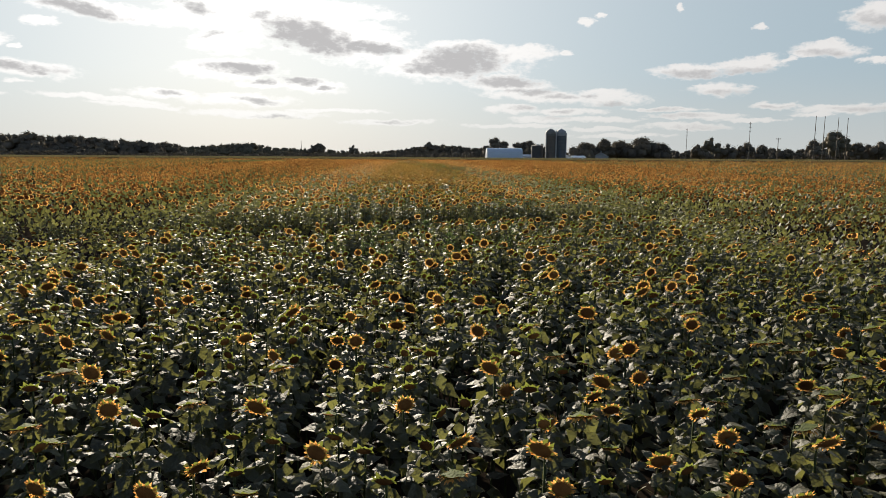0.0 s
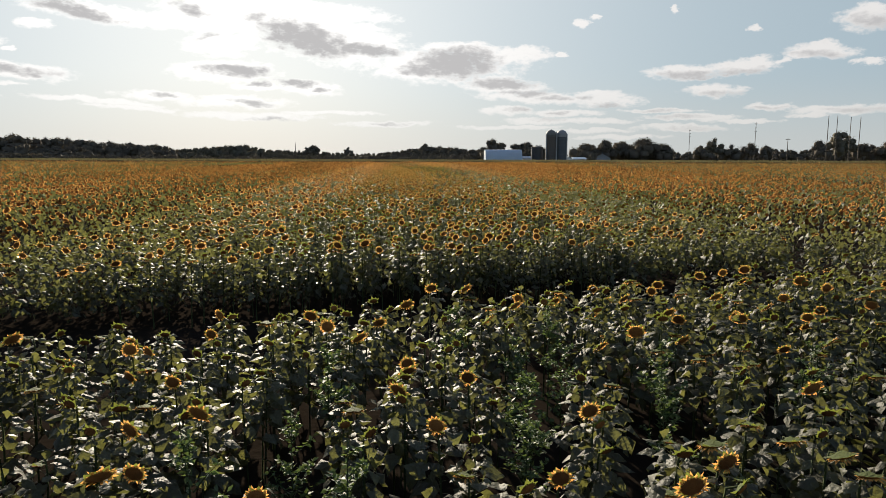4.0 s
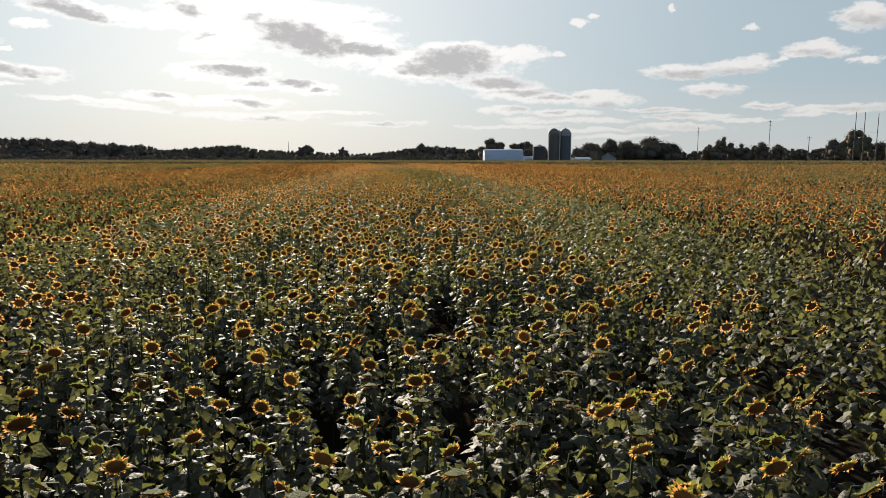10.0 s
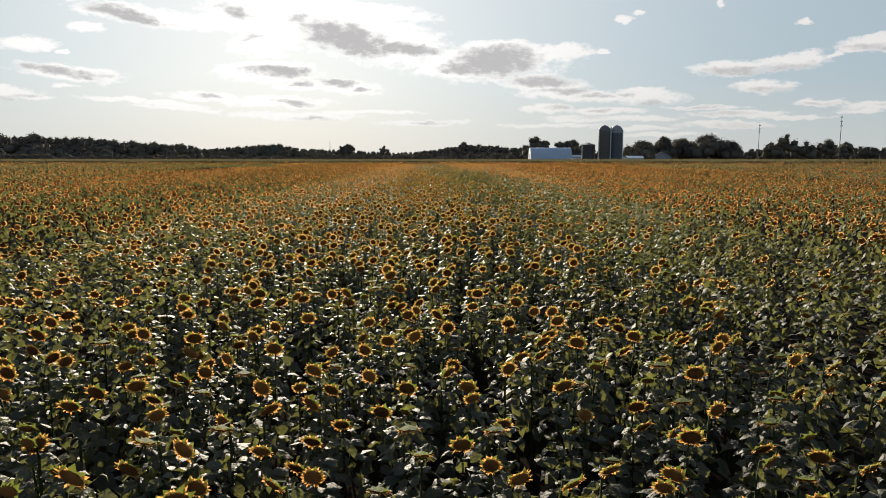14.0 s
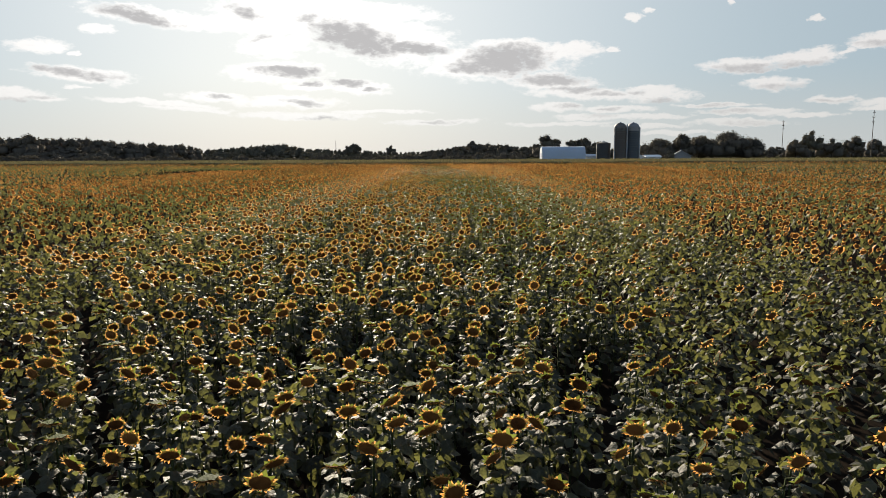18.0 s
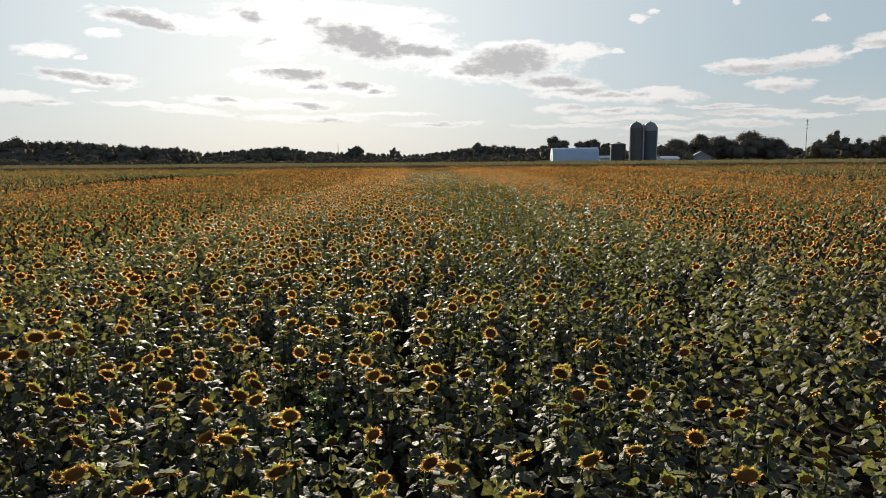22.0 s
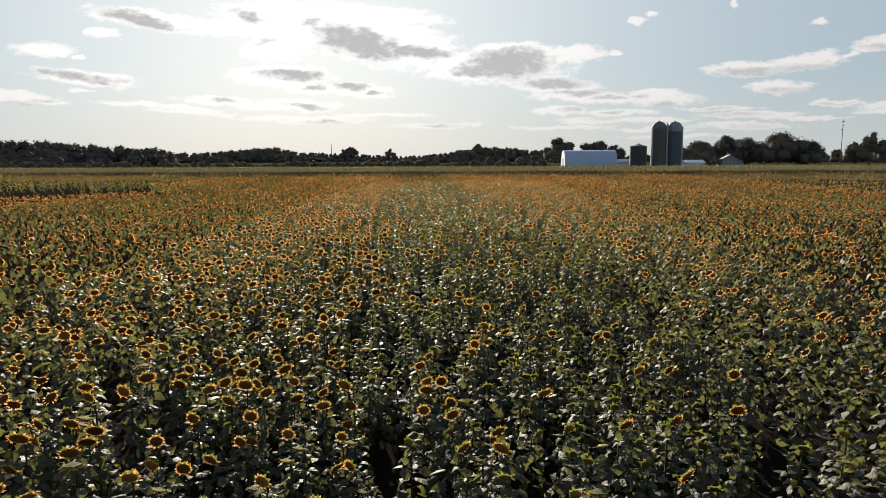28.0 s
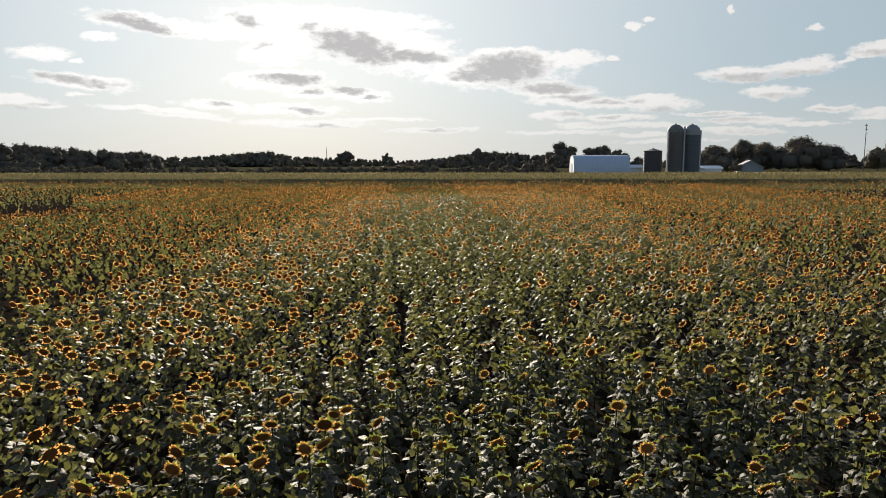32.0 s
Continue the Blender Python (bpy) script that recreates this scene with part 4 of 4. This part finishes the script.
def utility_pole(at, height, arms, label, group="", arm_len=2.6):
    root = empty("utility_pole", pose(at[0], at[1], 0), label, "utility pole", group)
    bm = bmesh.new()
    vs, fs = tube([(0, 0, -0.2), (0, 0, height * 0.5), (0, 0, height)], [0.17, 0.14, 0.10], 10)
    made = [bm.verts.new(v) for v in vs]
    for fc in fs:
        bm.faces.new([made[i] for i in fc])
    bm.faces.new(made[-10:])
    part("pole", bm, POLE_WOOD, root)
    for z in arms:
        bm = bmesh.new()
        block(bm, -arm_len / 2, arm_len / 2, -0.07, 0.07, z - 0.09, z + 0.09)
        arm = part("crossarm", bm, POLE_WOOD, root)
        for s in (-0.94, 0.94):
            bm = bmesh.new()
            ring_solid(bm, [(0.05, z + 0.09), (0.11, z + 0.16), (0.07, z + 0.26), (0.1, z + 0.34), (0.04, z + 0.42)], 8, (s * arm_len / 2, 0))
            part("insulator", bm, PORCELAIN, arm)
    return root


def wire(a, b, sag, label="thin dark power line between the poles"):
    bm = bmesh.new()
    pts = []
    for k in range(13):
        u = k / 12
        p = Vector(a).lerp(Vector(b), u)
        p.z -= sag * 4 * u * (1 - u)
        pts.append(tuple(p))
    vs, fs = tube(pts, [0.016] * 13, 4)
    made = [bm.verts.new(v) for v in vs]
    for fc in fs:
        bm.faces.new([made[i] for i in fc])
    return tagged(part("power_line", bm, WIRE), label, "power line", "power lines")


# ---- the farm ----
silo((110.7, 359.0), 2.7, 14.6, DOME_DARK, STAVE_DARK, "dark brown stave silo with a stained dark domed roof", ((197, 0.2, 0.2),))
silo((116.6, 359.0), 2.7, 14.6, DOME_GREY, STAVE, "blue-grey stave silo with a weathered grey dome", ((189, 0.4, 1.5), (-28, 0.24, 0.3)))
grain_bin((104.2, 362.0), 3.1, 8.2)
arch_barn((87.0, 368.0), 19.4, 11.0, 6.9, -6)
house((101.5, 371.0), (6.5, 6.0), 2.4, 0.9, 0, "low white shed beside the barn", WHITE_STEEL, WHITE_PAINT, 0, "shed")
house((127.0, 379.0), (5.5, 6.0), 1.7, 1.3, 75, "small white shed with a pale roof", WHITE_STEEL, WHITE_PAINT, 0, "shed")
house((134.0, 381.0), (7.0, 6.0), 1.9, 0.9, 0, "low grey-roofed shed among the trees", GALV, WHITE_PAINT, 0, "shed")
house((144.5, 372.0), (11.0, 8.5), 2.5, 2.3, 68, "single-storey grey farmhouse with a grey gable roof", ROOF_GREY, DOME_GREY, 2, "house", True)

for k, (x, y, w, h, lab) in enumerate((
        (144.4, 400, 15, 10.4, "broad dark tree beside the farmhouse"), (158.1, 402, 13, 13.9, "tall dark round-headed tree behind the farmhouse"),
        (168.5, 405, 13, 12.0, "dark leafy tree in the farm's windbreak"), (179.9, 398, 19, 13.9, "large spreading dark tree beside the farm"),
        (192.0, 396, 14, 11.2, "dark dense tree at the windbreak's end"), (151.0, 412, 14, 11.0, "dark tree standing behind the others"),
        (174.0, 415, 16, 12.4, "dark full-crowned tree in the windbreak"))):
    make_tree("tree", 40 + k, w, h, TREE, lab, (x, y), 4600, 24)
make_tree("tree", 60, 5.0, 5.0, TREE_PALE_HAZE, "small round grey-green tree before the farmhouse", (136.8, 366.5), 400, 8)
for k, (x, w, h) in enumerate(((138.5, 15, 12), (147.4, 20, 21.0), (158.0, 16, 17), (168.7, 15, 16.3), (176.0, 14, 17.0), (183.0, 18, 18.0), (192.0, 15, 14.5))):
    make_tree("tree", 70 + k, w, h, TREE, "tall dark deciduous tree behind the barn", (x, 655 + 6 * (k % 3)), 1800, 18)
for k, (x, w, h, leaves) in enumerate(((228, 12, 11.0, 1200), (237.1, 13, 16.6, 900), (248.5, 13, 11.6, 1200), (262.4, 14, 12.6, 1200), (272, 12, 11.4, 1200))):
    make_tree("tree", 80 + k, w, h, TREE if k != 1 else TREE_PALE_HAZE, "dark roadside tree near the utility poles", (x, 416 + 3 * (k % 2)), leaves, 12)
for k, (x, w, h) in enumerate(((310.4, 16, 20.8), (320.6, 14, 18.6), (300.0, 13, 14.8), (332, 14, 12.5), (345, 16, 13.5))):
    make_tree("tree", 90 + k, w, h, TREE_PALE_HAZE if k < 2 else TREE, "tall open-crowned tree behind the group of poles", (x, 400 + 4 * (k % 2)), 900 if k < 2 else 1200, 13)
for k, (x, y, w, h) in enumerate(((-29.3, 800, 16, 15.8), (9.4, 800, 13, 13.8), (80.1, 648, 13, 16.2), (-37, 802, 12, 13.6))):
    make_tree("tree", 100 + k, w, h, TREE, "dark tree rising over the distant wood", (x, y), 600, 12)

woods("woodland_dark", -36, -12.8, 520, 580, ((-36, 1.42), (-24.7, 1.37), (-23, 1.44), (-21.9, 1.24), (-19.5, 1.2), (-15.6, 0.98), (-14, 0.84), (-12.4, 0.6)), 74, TREE, 4, "tall dark woodland edge beyond the fields")
# the haze over the farthest belt is put into its paler leaf colour
woods("woodland_far", -15, 4, 800, 850, ((-15, 0.5), (-12.4, 0.48), (-9.4, 0.73), (-7.3, 0.84), (-5.9, 0.53), (-3.2, 0.40), (-0.5, 0.27), (1.8, 0.19), (4, 0.25)), 62, TREE_PALE_HAZE, 5, "grey-green woodland on the horizon, haze painted into its leaf colour")
woods("woodland_middle", 3, 13, 640, 690, ((3, 0.22), (3.7, 0.32), (5.1, 0.47), (7, 0.8), (8.9, 0.82), (10.8, 0.55), (13, 0.6)), 36, TREE, 6, "dark woodland between the fields and the farm")
woods("woodland_behind_farm", 12, 27, 640, 700, ((12, 0.55), (16, 0.6), (18.8, 0.2), (22, 0.4), (27, 0.4)), 44, TREE, 7, "low dark woodland behind the farmyard")
woods("woodland_roadside", 25, 52, 560, 640, ((25, 0.4), (28, 0.46), (33, 0.58), (37, 0.6), (40, 0.85), (52, 1.1)), 64, TREE, 8, "low dark belt of roadside trees")

def hedge(name, x0, x1, line, hmin, hmax, count, seed, mat, label):
    """A ragged line of shrubs along the far side of the crop."""
    rng = random.Random(seed)
    banks = [crown_tris(random.Random(seed * 10 + k), 1.0, 1.0, 5, 60, 0.14) for k in range(5)]
    V, F, n = [], [], 0
    for i in range(count):
        x = x0 + (x1 - x0) * (i + rng.random()) / count
        h = rng.uniform(hmin, hmax) * (0.75 + 0.5 * abs(noise.noise((x * 0.03, 4.0, 0))))
        w = h * rng.uniform(1.0, 1.9)
        y = line(x) + rng.uniform(-3, 6)
        v, f, _ = banks[rng.randrange(5)]
        a = rng.uniform(0, 6.28)
        c, s = math.cos(a), math.sin(a)
        P = np.stack([(v[:, 0] * c - v[:, 1] * s) * w + x, (v[:, 0] * s + v[:, 1] * c) * w + y, (v[:, 2] * 1.2 - 0.2) * h], 1)
        P[:, 2] = np.maximum(P[:, 2], 0.0)
        V.append(P)
        F.append(f + n)
        n += len(v)
    return tagged(new(name, mesh_from(name, np.concatenate(V), np.concatenate(F), [mat])), label, "hedge", kind="stuff")


hedge("hedgerow", -330, 64, lambda x: field_end(x) + 92, 2.8, 5.0, 330, 21, TREE, "ragged dark hedgerow beyond the olive crop")

# ---- poles and lines ----
utility_pole((214.6, 407), 20.3, (19.4, 17.6, 15.8), "tall slender wooden transmission pole", "", 1.1)
utility_pole((218.3, 345), 21.6, (20.6, 18.6, 16.6), "tall slender wooden transmission pole", "", 1.1)
utility_pole((187.0, 274), 11.4, (10.8,), "short wooden distribution pole", "", 2.0)
four = ((182.7, 245.1, 19.1), (189.1, 248.5, 19.3), (201.0, 256.0, 19.3), (206.5, 257.5, 19.3))
for x, y, h in four:
    utility_pole((x, y), h, (), "bare tall wooden pole in a close group of four", "group of four poles")
for (xa, ya, _), (xb, yb, _) in zip(four, four[1:]):
    for z in (9.6, 12.4):
        wire((xa, ya, z), (xb, yb, z), 0.15)
mast = empty("radio_mast", pose(-50.9, 830, 0), "thin grey radio mast over the distant wood", "mast")
bm = bmesh.new()
ring_solid(bm, [(0.35, 0), (0.3, 12), (0.18, 18.4)], 6)
part("shaft", bm, HOOP, mast)
bm = bmesh.new()
ring_solid(bm, [(0.06, 18.3), (0.03, 20.0)], 6)
part("antenna", bm, HOOP, mast)


# ---- tall weeds among the first block ----
def weed(seed):
    """A branching spire with many small leaves, 1 unit high: stem parts and leaves."""
    rng = random.Random(seed)
    root = empty("weed", pose(0, 0, 0), "tall feathery green weed standing between the sunflowers", "weed", "tall weeds in the field")
    twigs = [([(0, 0, 0), (0.02, 0.01, 0.5), (0.0, 0.03, 1.0)], [0.008, 0.006, 0.002])]
    for k in range(16):
        z = rng.uniform(0.2, 0.9)
        a = rng.uniform(0, 6.28)
        ln = 0.26 * (1.08 - z)
        twigs.append(([(0, 0, z), (ln * 0.5 * math.cos(a), ln * 0.5 * math.sin(a), z + ln * 0.55), (ln * math.cos(a), ln * math.sin(a), z + ln * 1.0)], [0.004, 0.003, 0.001]))
    t = Tris()
    for pts, r in twigs:
        vs, fs = tube(pts, r, 3)
        bm = bmesh.new()
        made = [bm.verts.new(v) for v in vs]
        for fc in fs:
            bm.faces.new([made[i] for i in fc])
        part("stem" if pts[0][2] == 0 else "twig", bm, STEM, root)
        n = 60 if pts[0][2] == 0 else 26
        for k in range(n):
            u = rng.uniform(0.25, 1.0)
            a, b_, c = (Vector(p) for p in pts)
            p = a.lerp(b_, u * 2) if u < 0.5 else b_.lerp(c, u * 2 - 1)
            q = Euler((rng.uniform(-1, 1), rng.uniform(-0.8, 0.4), rng.uniform(0, 6.28))).to_quaternion()
            s = rng.uniform(0.025, 0.06) * (1.15 - 0.6 * p.z)
            t.add([p, p + q @ Vector((s * 0.5, s * 0.28, 0.0)), p + q @ Vector((s * 1.1, 0, -s * 0.1)), p + q @ Vector((s * 0.5, -s * 0.28, 0.0))], [(0, 1, 2, 3)])
    v, f, _ = t.arrays()
    foliage = new("foliage", mesh_from("foliage", v, f, [WEED], None, True))
    foliage.parent = root
    tagged(foliage, kind="stuff")
    return root


weeds = [weed(k) for k in range(4)]
weed_rng = random.Random(8)
for k, (x, y) in enumerate(WEEDS):
    m = pose(x, y, 0, weed_rng.uniform(-5, 5), weed_rng.uniform(-5, 5), weed_rng.uniform(0, 360))
    ob = weeds[k] if k < 4 else copy_thing(weeds[k % 4], m)
    ob.matrix_basis = m
    size = weed_rng.uniform(1.45, 1.8)
    ob.scale = (size, size, size)
